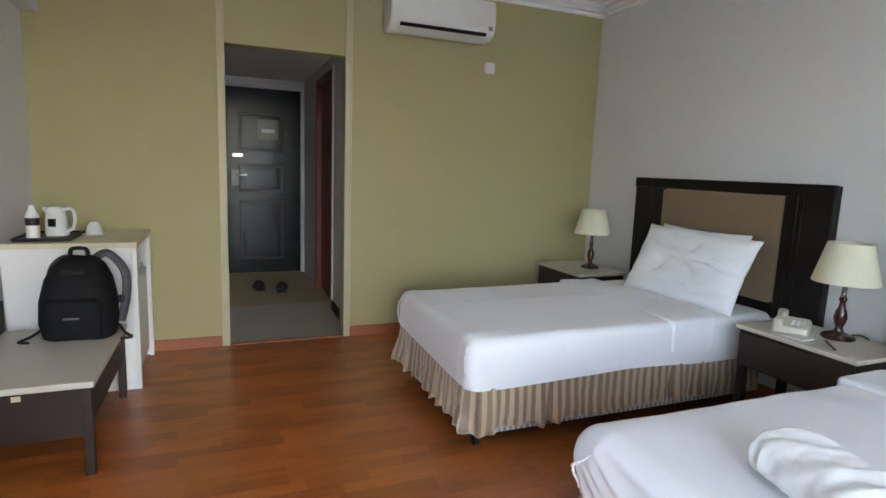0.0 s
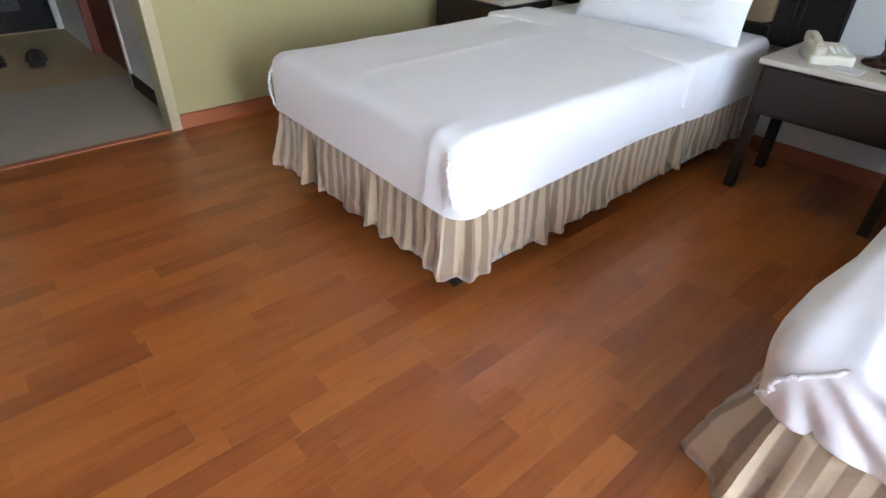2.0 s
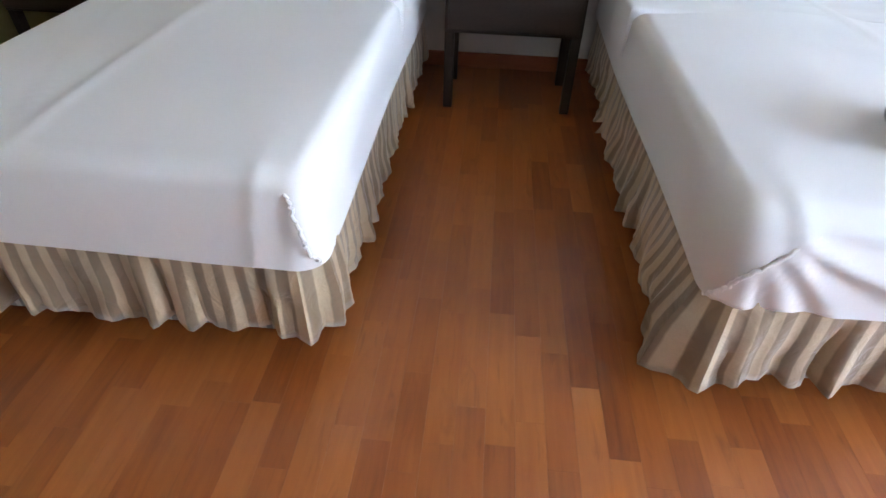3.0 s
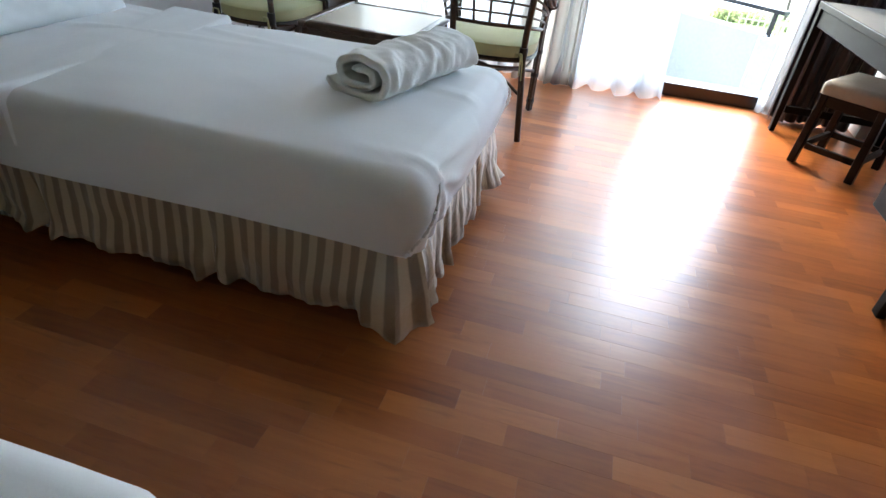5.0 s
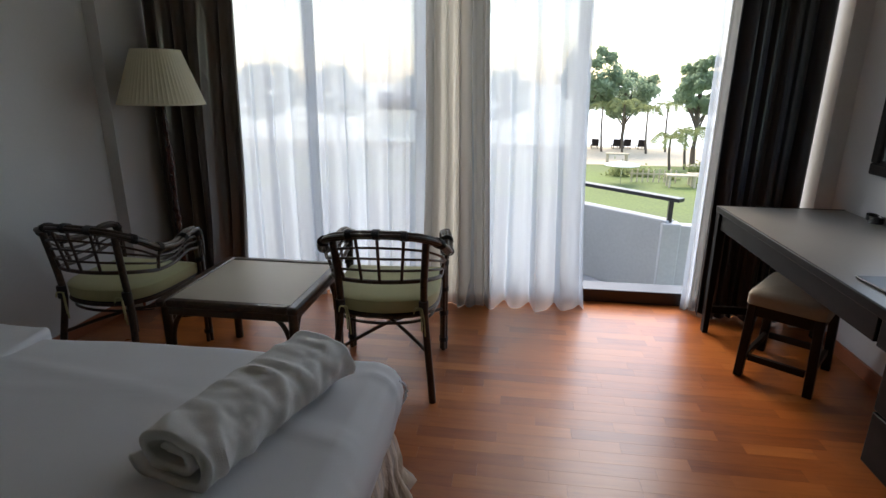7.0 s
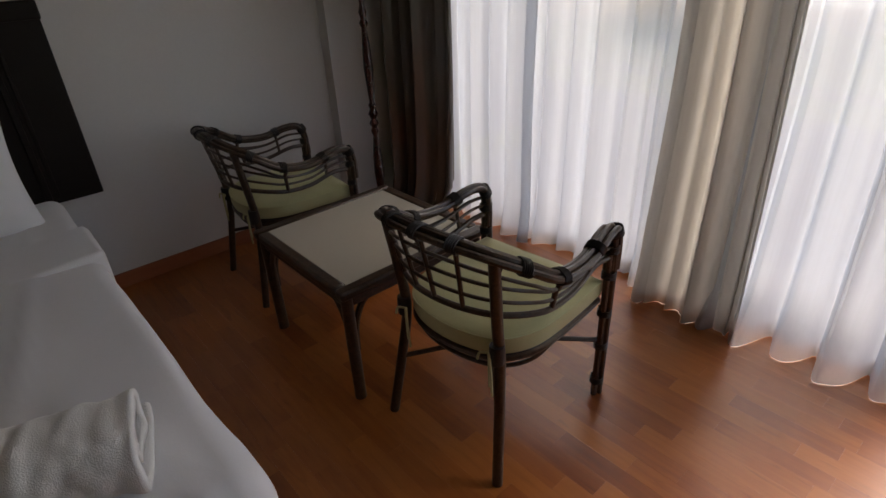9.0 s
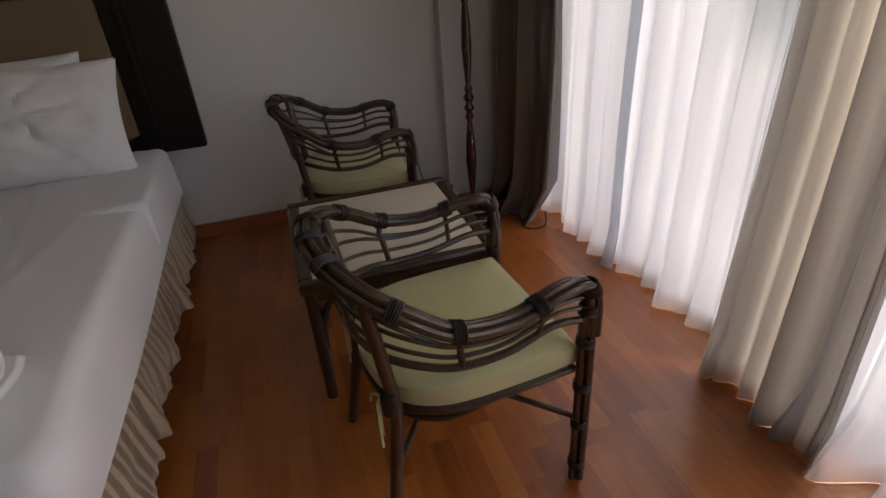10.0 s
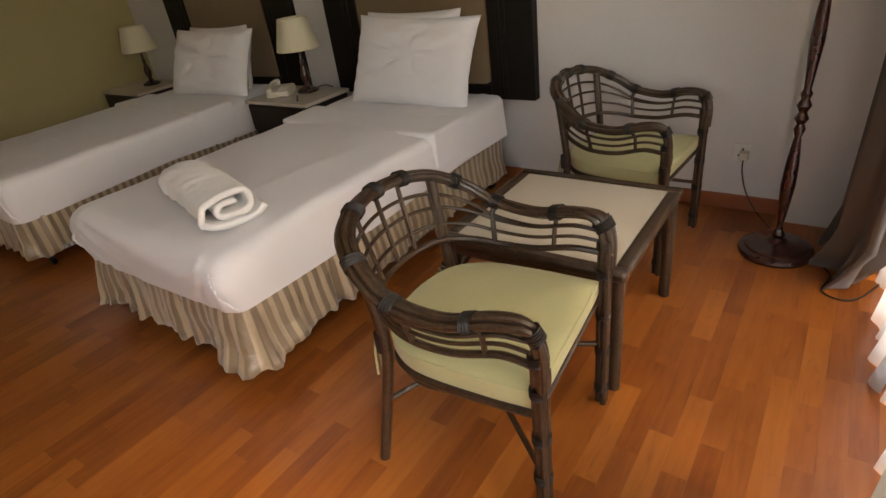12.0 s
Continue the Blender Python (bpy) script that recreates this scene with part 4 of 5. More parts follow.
def pillow(x, y, z, rx, ry, rz, seed, label, w=0.68, d=0.44):
    bm = bmesh.new()
    n, grid = 44, []
    for side in (1, -1):
        rows = []
        for i in range(n + 1):
            row = []
            for j in range(n + 1):
                u, v = 2 * i / n - 1, 2 * j / n - 1
                puff = ((1 - u ** 4) * (1 - v ** 4)) ** 0.55
                pinch = 1 - 0.07 * (1 - u * u) * abs(v) ** 3 - 0.0
                pinch2 = 1 - 0.07 * (1 - v * v) * abs(u) ** 3
                e = noise.fractal(Vector((u * 2.2 + seed, v * 2.0, side)), 0.75, 2.0, 4)
                du, dv = u - 0.15, v + 0.12 * math.sin(seed)
                th, rr = math.atan2(dv, du), math.hypot(du, dv)
                cr = 0.024 * max(0.0, math.sin(5 * th + 2.0 * noise.noise(Vector((u * 2, v * 2, seed))) + seed)) ** 3 * max(0.0, min(1.0, rr * 3) - 0.75 * rr)
                row.append(bm.verts.new((u * d / 2 * pinch2, v * w / 2 * pinch, side * (0.085 * puff + (0.016 * e - cr) * puff ** 0.5))))
            rows.append(row)
        grid.append(rows)
    for rows in grid:
        for a, b in zip(rows, rows[1:]):
            for j in range(n):
                bm.faces.new((a[j], a[j + 1], b[j + 1], b[j]))
    bmesh.ops.remove_doubles(bm, verts=bm.verts, dist=0.0008)
    bmesh.ops.transform(bm, matrix=pose(x, y, z, rx, ry, rz), verts=bm.verts)
    return tagged(link("pillow", bm, M_SHEET), label, "pillow", "bed pillows")


PL = "plump white cotton pillow leaning against the headboard"
pillow(3.84, BED1_Y - 0.05, 0.755, 0, -76, 1, 2.0, PL)
pillow(3.72, BED1_Y - 0.10, 0.742, 3, -64, 3, 3.0, PL, 0.80, 0.48)
pillow(3.88, BED2_Y + 0.02, 0.785, 0, -78, -2, 7.0, PL)
pillow(3.775, BED2_Y - 0.05, 0.752, 6, -66, -3, 9.0, PL, 0.80, 0.50)


def towel(x, y, z, rz):
    """A folded, rolled bath towel; the roll's spiral shows at its ends."""
    turns, n, nl = 1.85, 110, 90
    prof = []
    for k in range(n):
        t = k / (n - 1)
        a = t * turns * 2 * math.pi + 0.55
        r = 0.20 + 0.80 * t
        c, d = math.cos(a), math.sin(a)
        prof.append((math.copysign(abs(c) ** 0.7, c) * 0.124 * r, math.copysign(abs(d) ** 0.8, d) * 0.064 * r, max(0.0, min(1.0, (t - 0.42) * 4))))
    bm = bmesh.new()
    rows = []
    for i in range(nl + 1):
        u = i / nl
        yy = (u - 0.5) * 0.49
        row = []
        for k, (px, pz, outer) in enumerate(prof):
            q = u * 6.2 + 0.9 * px / 0.14 * (u - 0.2) + 0.7 * noise.noise(Vector((u * 4, k * 0.05, 2)))
            ridge = abs(2 * (q - math.floor(q)) - 1) ** 1.6
            amp = 0.5 + 0.9 * noise.noise(Vector((u * 3.1, k * 0.07, 8)))
            s = 1 + 0.05 * noise.noise(Vector((u * 5, k * 0.1, 1)))
            lift = (0.016 * ridge * max(0.1, amp) + 0.006 * noise.noise(Vector((u * 16, k * 0.2, 4)))) * outer * (1 if pz > -0.03 else 0.3)
            ln = math.hypot(px, pz * 2)
            curl = 0.008 * noise.noise(Vector((k * 0.12, u, 5))) * (1 if i in (0, nl) else 0.4)
            row.append(bm.verts.new((px * s + lift * px / ln + 0.012 * math.sin(u * 3), yy + curl + 0.03 * (k / n) * (u - 0.5), 0.06 + pz * s + lift * 2 * pz / ln)))
        rows.append(row)
    for a, b in zip(rows, rows[1:]):
        for k in range(n - 1):
            bm.faces.new((a[k], a[k + 1], b[k + 1], b[k]))
    low = min(v.co.z for v in bm.verts)
    bmesh.ops.transform(bm, matrix=pose(x, y, z - low, 0, 0, rz), verts=bm.verts)
    tagged(link("towel", bm, M_TOWEL, solid=0.022), "thick white bath towel folded into a roll on the bed", "towel")


towel(2.32, 2.63, 0.55, -16)

# ---- night stands ----


NZ = 0.548


def nightstand(y0, y1, x0=3.45, label=""):
    z1 = NZ
    ns = thing("nightstand", pose(x0, y0, 0), label, "nightstand", "nightstands")
    w, d = y1 - y0, E - 0.13 - x0
    part("top", box(0, 0, z1 - 0.022, d, w, z1), M_LAMIN, ns, "pale laminate top", bevel=0.004)
    part("body", box(0.015, 0.015, 0.335, d - 0.01, w - 0.015, z1 - 0.022), M_STAND, ns, bevel=0.004)
    part("drawer_front", box(-0.004, 0.03, 0.35, 0.015, w - 0.03, z1 - 0.03), M_STAND, ns, bevel=0.004)
    for lx in (0.02, d - 0.06):
        for ly in (0.015, w - 0.055):
            part("leg", box(lx, ly, 0, lx + 0.04, ly + 0.04, 0.335), M_STAND, ns, bevel=0.004)


nightstand(3.39, 3.985, 3.525, label="dark wood nightstand with pale top between the beds")
nightstand(5.30, 5.88, 3.49, label="dark wood nightstand with pale top in the corner")


def table_lamp(x, y, z):
    lp = thing("table_lamp", pose(x, y, z) @ Matrix.Scale(0.93, 4), "table lamp with turned dark base and cream shade, unlit", "table lamp", "bedside lamps")
    part("base", lathe([(0.075, 0), (0.078, 0.008), (0.07, 0.018), (0.045, 0.028), (0.022, 0.04), (0.016, 0.06), (0.026, 0.085), (0.031, 0.11), (0.026, 0.14), (0.016, 0.165), (0.013, 0.19), (0.02, 0.205), (0.012, 0.225), (0.010, 0.30)], 20), M_TURN, lp)
    part("shade", lathe([(0.148, 0.295), (0.147, 0.30), (0.098, 0.492), (0.097, 0.497)], 64, wave=0.012, count=32), M_SHADE, lp, "cream pleated fabric shade", solid=0.002)
    part("shade_ring", tube([(0.148 * math.cos(a), 0.148 * math.sin(a), 0.296) for a in (k * math.pi / 24 for k in range(49))], 0.003, 6), M_SHADE, lp)
    return lp


lp = table_lamp(3.80, 3.65, NZ)
part("cord", tube(smooth_path([(0.07, 0.0, 0.006), (0.16, -0.02, 0.004), (0.22, -0.04, -0.05), (0.215, -0.06, -0.22), (0.21, -0.08, -0.32), (0.205, -0.16, -0.36), (0.205, -0.24, -0.32), (0.21, -0.26, -0.20)], 6), 0.004, 6), M_BLACK, lp, "thin black cord looping down the wall")
table_lamp(3.765, 5.545, NZ)

ph = thing("telephone", pose(3.71, 3.82, NZ, 0, 0, -60), "ivory push-button desk telephone on the nightstand", "telephone")
bm = soft_block(0.16, 0.19, 0, 0.034, 0.025, n=48, top=0.012, rings=4)
for v in bm.verts:
    v.co.z *= 1 + 2.2 * (v.co.y + 0.095)
part("body", bm, M_IVORY, ph)
bm = tube(smooth_path([(-0.05, -0.07, 0.058), (-0.05, 0.0, 0.072), (-0.05, 0.07, 0.070)], 6), 0.014, 10)
for y, z in ((-0.082, 0.044), (0.084, 0.060)):
    end = soft_block(0.046, 0.052, z - 0.012, z + 0.022, 0.02, n=24, top=0.012, rings=4)
    bmesh.ops.translate(end, verts=end.verts, vec=(-0.05, y, 0))
    me = bpy.data.meshes.new("end")
    end.to_mesh(me)
    bm.from_mesh(me)
    bpy.data.meshes.remove(me)
part("handset", bm, M_IVORY, ph)
for i in range(3):
    for j in range(4):
        part("key", box(0.0 + 0.022 * i, -0.06 + 0.022 * j, 0.034 + 0.0018 * j, 0.015 + 0.022 * i, -0.046 + 0.022 * j, 0.041 + 0.0018 * j), M_PLASTIC, ph)
pen = tagged(link("pen", tube([(3.58, 3.52, NZ + 0.005), (3.67, 3.62, NZ + 0.005)], 0.005, 8), M_BLACK), "black ballpoint pen on the nightstand", "pen")
pad = tagged(link("notepad", box(3.56, 3.66, NZ, 3.65, 3.76, NZ + 0.005), M_PAPER, smooth=False), "small white notepad on the nightstand", "notepad")

# ---- floor lamp ----
fl = thing("floor_lamp", pose(3.685, 0.825, 0), "floor lamp with turned mahogany pole and cream pleated shade", "floor lamp")
part("base", lathe([(0.14, 0), (0.145, 0.012), (0.14, 0.025), (0.12, 0.032), (0.118, 0.04), (0.10, 0.048), (0.05, 0.055), (0.03, 0.075)], 36), M_TURN, fl, "round black turned base")
bead = []
for z0, prof in ((0.07, ((0.018, 0), (0.026, 0.02), (0.014, 0.04), (0.011, 0.06), (0.013, 0.08), (0.017, 0.11), (0.027, 0.24), (0.024, 0.33), (0.014, 0.43), (0.012, 0.44))),
                 (0.53, ((0.021, 0.01), (0.014, 0.03), (0.025, 0.05), (0.014, 0.075), (0.026, 0.10), (0.015, 0.125), (0.021, 0.145), (0.013, 0.16), (0.015, 0.19), (0.024, 0.33), (0.021, 0.42), (0.013, 0.52), (0.022, 0.54), (0.013, 0.56), (0.02, 0.59), (0.012, 0.62), (0.011, 0.80)))):
    bead += [(r, z0 + z) for r, z in prof]
part("pole", lathe(bead, 18), M_TURN, fl, "turned red-brown wooden pole")
sh = part("shade", lathe([(0.222, 1.228), (0.221, 1.233), (0.125, 1.508), (0.124, 1.513)], 120, wave=0.010, count=60), M_SHADE, fl, "cream pleated shade", solid=0.002)
part("shade_ring", tube([(0.222 * math.cos(a), 0.222 * math.sin(a), 1.229) for a in (k * math.pi / 30 for k in range(61))], 0.0035, 6), M_SHADE, fl)
part("spider", tube([(-0.125, 0, 1.505), (0.125, 0, 1.505)], 0.003, 6), M_CHROME, fl)
cord = smooth_path([(3.72, 0.74, 0.006), (3.66, 0.68, 0.005), (3.56, 0.62, 0.005), (3.44, 0.64, 0.005), (3.40, 0.58, 0.005), (3.44, 0.52, 0.005), (3.60, 0.45, 0.005), (3.75, 0.40, 0.005)], 8)
tagged(link("power_cord", tube(cord, 0.0035, 6), M_BLACK), "thin black power cord lying on the floor", "cord")


def wall_plate(name, m, mat, label, category, w=0.085, pins=True):
    o = thing(name, m, label, category)
    part("plate", box(-w / 2, -0.010, -w / 2, w / 2, 0, w / 2), mat, o, bevel=0.004)
    if pins:
        for px, pz in ((0, 0.018), (-0.015, -0.012), (0.015, -0.012)):
            part("pin_slot", box(px - 0.004, -0.0115, pz - 0.005, px + 0.004, -0.0098, pz + 0.005), M_BLACK, o)
        part("rocker", box(0.022, -0.014, 0.012, 0.036, -0.010, 0.034), M_PLASTIC, o)
    else:
        part("rocker", box(-0.014, -0.014, -0.02, 0.014, -0.010, 0.02), M_PLASTIC, o, bevel=0.001)


wall_plate("wall_socket", pose(E, 1.046, 0.29, 0, 0, -90), M_PLASTIC, "white wall socket with black plug low on the wall", "wall socket")
plug = thing("plug", pose(E - 0.012, 1.035, 0.285), "grey plug with cord trailing to the floor", "plug")
part("body", box(-0.035, -0.02, -0.02, 0, 0.02, 0.02), M_IVORY, plug, bevel=0.005)
part("cord", tube(smooth_path([(-0.03, 0, -0.01), (-0.045, -0.005, -0.07), (-0.03, -0.03, -0.17), (-0.045, -0.08, -0.25), (-0.08, -0.12, -0.277), (-0.15, -0.16, -0.281)], 6), 0.003, 6), M_BLACK, plug)
wall_plate("wall_socket", pose(W, 1.083, 0.837, 0, 0, 90), M_PLASTIC, "white wall socket above the desk", "wall socket")
wall_plate("wall_switch", pose(W, 1.197, 0.838, 0, 0, 90), M_PLASTIC, "white switch plate above the desk", "wall switch", pins=False)
wall_plate("wall_switch", pose(3.021, N, 2.072), M_PLASTIC, "white isolator switch under the air conditioner", "wall switch", pins=False)

# ---- rattan chairs ----
RIM = [(-0.25, -0.275, 0.50), (-0.25, -0.275, 0.59), (-0.252, -0.25, 0.645), (-0.262, -0.18, 0.652), (-0.276, -0.06, 0.628), (-0.280, 0.07, 0.645), (-0.262, 0.157, 0.695), (-0.205, 0.238, 0.742), (-0.11, 0.282, 0.766), (0, 0.296, 0.773)]


def mirrored(pts):
    return pts + [(-x, y, z) for x, y, z in pts[-2::-1]]


def offset_path(pts, out, up):
    """The curve moved sideways (away from the middle) and along its own normal."""
    p = smooth_path(pts, 6)
    res = []
    for i, q in enumerate(p):
        d = (p[min(i + 1, len(p) - 1)] - p[max(i - 1, 0)]).normalized()
        side = Vector((q.x, q.y * 0.9 + 0.03, 0))
        side = (side - d * side.dot(d)).normalized()
        res.append(q + side * out + side.cross(d).normalized() * up * (1 if side.cross(d).z > 0 else -1))
    return res


def chair():
    c = thing("rattan_chair", pose(0, 0, 0), "dark rattan tub armchair with pale green seat cushion", "chair", "rattan chairs")
    rim = mirrored(RIM)
    for out, up in ((0.018, 0.0), (0.0, 0.008), (-0.017, 0.003), (0.002, -0.010)):
        part("rim_rod", tube(offset_path(rim, out, up), 0.0098, 8), M_RATTAN, c)
    mid = smooth_path(rim, 6)
    for k in (10, 21, 30, 38, 48, 54, 60, 70, 78, 87, 98):
        p = mid[k]
        d = (mid[k + 1] - mid[k - 1]).normalized()
        side = Vector((p.x, p.y * 0.9 + 0.03, 0))
        side = (side - d * side.dot(d)).normalized()
        nrm = side.cross(d)
        bm = bmesh.new()
        turns = 5
        pts = []
        for i in range(turns * 14 + 1):
            a = 2 * math.pi * i / 14
            pts.append(p + d * (i / 14 - turns / 2) * 0.0062 + side * (0.0005 + math.cos(a) * 0.0285) + nrm * (math.sin(a) * 0.0195))
        tube(pts, 0.0031, 5, bm)
        part("binding", bm, M_BIND, c)

    def band(drop_front, drop_side, drop_back, inset):
        pts = []
        for x, y, z in rim:
            if z < 0.6:
                continue
            f = (y + 0.28) / 0.62
            dz = drop_front + (drop_side - drop_front) * min(1, f * 2) if f < 0.5 else drop_side + (drop_back - drop_side) * (f - 0.5) * 2
            k = inset * (0.3 + 0.7 * f)
            pts.append((x * (1 - k), (y + 0.0) - k * 0.30 * f if y > 0 else y, z - dz))
        pts[0] = (-0.25, -0.268, pts[0][2])
        pts[-1] = (0.25, -0.268, pts[-1][2])
        return pts

    rails = []
    for df, dsd, db, ins, r in ((0.100, 0.105, 0.235, 0.16, 0.0095), (0.066, 0.072, 0.178, 0.12, 0.0055), (0.036, 0.042, 0.12, 0.08, 0.0055), (0.036, 0.042, 0.062, 0.04, 0.0055)):
        pts = smooth_path(band(df, dsd, db, ins), 6)
        rails.append(pts)
        part("rail", tube(pts, r, 8), M_RATTAN, c)
    n = len(rails[0])
    for u in (0.10, 0.22, 0.36, 0.43, 0.5, 0.57, 0.64, 0.78, 0.90):
        k = int(u * (n - 1))
        a = rails[0][k]
        b = min(mid, key=lambda q: (q - rails[-1][k]).length if q.z > 0.6 else 9)
        part("spindle", tube([a, rails[1][k], rails[2][k], rails[3][k], b], 0.0085 if u in (0.22, 0.78) else 0.007, 8), M_RATTAN, c)
        for rl in rails[1:]:
            pass
    # rear legs run up into the rim, front legs are bundles
    for s in (-1, 1):
        pts = smooth_path([(s * 0.230, 0.262, 0), (s * 0.203, 0.220, 0.25), (s * 0.188, 0.20, 0.40), (s * 0.186, 0.210, 0.52), (s * 0.198, 0.238, 0.73)], 6)
        part("rear_leg", tube(pts, 0.0165, 10), M_RATTAN, c)
        part("binding", lathe([(0.021, 0.40), (0.022, 0.41), (0.022, 0.45), (0.021, 0.46)], 12, (s * 0.185, 0.21, 0)), M_BIND, c)
        for dx, dy in ((-0.010, -0.009), (0.010, -0.009), (0.0, 0.010)):
            part("front_leg_rod", tube([(s * 0.25 + dx, -0.268 + dy, 0), (s * 0.25 + dx, -0.268 + dy, 0.585)], 0.0108, 8), M_RATTAN, c)
        for z in (0.05, 0.20, 0.33, 0.47, 0.56):
            bm = bmesh.new()
            pts = [Vector((s * 0.25 + 0.0218 * math.cos(2 * math.pi * i / 12), -0.268 + 0.0212 * math.sin(2 * math.pi * i / 12), z + 0.006 * i / 12)) for i in range(12 * 4 + 1)]
            part("binding", tube(pts, 0.0030, 5, bm), M_BIND, c)
        part("stretcher", tube(smooth_path([(s * 0.24, -0.25, 0.235), (s * 0.02, 0.0, 0.30 if s > 0 else 0.275), (-s * 0.208, 0.228, 0.225)], 6), 0.0085, 8), M_RATTAN, c)
    # seat ring, hanging edge and cushion
    seat = [(-0.245, -0.262), (-0.25, -0.05), (-0.235, 0.10), (-0.16, 0.20), (0, 0.235), (0.16, 0.20), (0.235, 0.10), (0.25, -0.05), (0.245, -0.262)]
    ring = smooth_path([(x, y, 0.388) for x, y in seat], 6)
    part("seat_ring", tube([Vector((q.x * 0.95, q.y * 0.95, q.z)) for q in ring] + [Vector((-0.233, -0.249, 0.388))], 0.010, 8), M_RATTAN, c)
    part("seat_ring", tube(smooth_path([(x * 0.90, y * 0.88, 0.370 - 0.02 * (1 if 0 < y else 0)) for x, y in seat], 6), 0.007, 8), M_RATTAN, c)
    bm = bmesh.new()
    bm.faces.new([bm.verts.new((q.x * 0.95, q.y * 0.95, 0.397)) for q in ring])
    part("seat_base", bm, M_BIND, c, solid=0.008)
    shape = smooth_path([(x * 0.97, y * 0.98, 0) for x, y in seat], 8)
    front = [Vector((0.238 - 0.476 * k / 10, -0.258, 0)) for k in range(1, 10)]
    loop = shape + front
    bm = bmesh.new()
    rings = []
    for s, z in ((0.93, 0.400), (0.985, 0.405), (1.0, 0.418), (1.0, 0.447), (0.985, 0.460), (0.94, 0.466), (0.8, 0.470), (0.55, 0.474), (0.25, 0.476)):
        rings.append([bm.verts.new((q.x * s, (q.y + 0.02) * s - 0.02, z + 0.002 * noise.noise(q * 9))) for q in loop])
    for a, b in zip(rings, rings[1:]):
        for k in range(len(loop)):
            bm.faces.new((a[k], a[(k + 1) % len(loop)], b[(k + 1) % len(loop)], b[k]))
    bm.faces.new(rings[0][::-1])
    bm.faces.new(rings[-1])
    cu = part("cushion", bm, M_CUSH, c, "pale green seat cushion")
    part("piping", tube([Vector((q.x * 0.995, (q.y + 0.02) * 0.995 - 0.02, 0.457)) for q in loop], 0.0028, 6), M_CUSH, cu)
    for s in (-1, 1):
        knot = (s * 0.165, 0.222, 0.43)
        for k, (dx, dy, dz) in enumerate(((-0.015, 0.012, -0.10), (-0.03, 0.018, -0.12), (0.02, 0.02, -0.015), (-0.02, 0.015, -0.03))):
            part("tie", tube(smooth_path([knot, (knot[0] + dx * 0.7, knot[1] + dy, knot[2] + dz * 0.3 + 0.012), (knot[0] + dx, knot[1] + dy * 1.2, knot[2] + dz)], 5), 0.0038, 6), M_CUSH, cu)
    return c


c2 = chair()
c2.matrix_basis = pose(2.277, 1.404, 0, 0, 0, 4.5) @ Matrix.Diagonal((0.975, 0.975, 1.0, 1))
copy_thing(c2, pose(3.58, 1.45, 0, 0, 0, -4) @ Matrix.Diagonal((0.96, 0.96, 0.97, 1)))

# ---- low table ----
tb = thing("coffee_table", pose(2.903, 1.435, 0), "low square dark rattan table with beige laminate top", "table")
h, tz = 0.317, 0.457
for a, b in (((-h, -h), (h, -h)), ((h, -h), (h, h)), ((h, h), (-h, h)), ((-h, h), (-h, -h))):
    x0, x1 = sorted((a[0], b[0]))
    y0, y1 = sorted((a[1], b[1]))
    if x0 == x1:
        bm = box(x0 - (0.045 if x0 > 0 else 0), y0, tz - 0.035, x1 + (0.045 if x0 < 0 else 0), y1, tz)
    else:
        bm = box(x0 + 0.045, y0 - (0.045 if y0 > 0 else 0), tz - 0.035, x1 - 0.045, y1 + (0.045 if y0 < 0 else 0), tz)
    part("frame_rail", bm, M_RATTAN, tb, bevel=0.01)
part("tabletop", box(-h + 0.045, -h + 0.045, tz - 0.02, h - 0.045, h - 0.045, tz - 0.005), M_LAMIN, tb, "beige laminate inset top")
for sx in (-1, 1):
    for sy in (-1, 1):
        px, py = sx * (h - 0.03), sy * (h - 0.03)
        part("leg", tube([(px, py, 0), (px, py, tz - 0.03)], 0.021, 12), M_RATTAN, tb)
        for dx, dy in ((-sx, 0), (0, -sy)):
            part("brace", tube(smooth_path([(px + dx * 0.015, py + dy * 0.015, 0.20), (px + dx * 0.022, py + dy * 0.022, 0.30), (px + dx * 0.06, py + dy * 0.06, 0.38), (px + dx * 0.13, py + dy * 0.13, tz - 0.045)], 5), 0.011, 8), M_RATTAN, tb)
for s in (-1, 1):
    part("apron", box(-h + 0.04, s * (h - 0.03) - 0.012, tz - 0.075, h - 0.04, s * (h - 0.03) + 0.012, tz - 0.035), M_RATTAN, tb, bevel=0.008)
    part("apron", box(s * (h - 0.03) - 0.012, -h + 0.042, tz - 0.075, s * (h - 0.03) + 0.012, h - 0.042, tz - 0.035), M_RATTAN, tb, bevel=0.008)

# ---- desk ----
dk = thing("desk", pose(W - 0.008, 0.665, 0), "long dark wood writing desk with grey laminate top and drawers", "desk")
DW, DL, DZ = 0.642, 1.90, 0.732
part("top", box(0.004, 0.012, DZ - 0.028, DW - 0.012, DL - 0.012, DZ), M_GLAM, dk, "grey laminate desk top")
part("edge", box(DW - 0.012, 0, DZ - 0.032, DW, DL, DZ + 0.002), M_DESK, dk, bevel=0.004)
part("edge", box(0.004, DL - 0.012, DZ - 0.032, DW - 0.012, DL, DZ + 0.002), M_DESK, dk, bevel=0.003)
part("edge", box(0.004, 0, DZ - 0.032, DW - 0.012, 0.012, DZ + 0.002), M_DESK, dk, bevel=0.003)
part("apron", box(DW - 0.04, 0.05, 0.61, DW - 0.018, DL - 0.50, DZ - 0.03), M_DESK, dk, bevel=0.003)
part("side_panel", box(0.05, DL - 0.035, 0.20, DW - 0.05, DL - 0.01, DZ - 0.03), M_DESK, dk)
part("side_rail", box(0.05, 0.01, 0.12, DW - 0.05, 0.035, 0.16), M_DESK, dk)
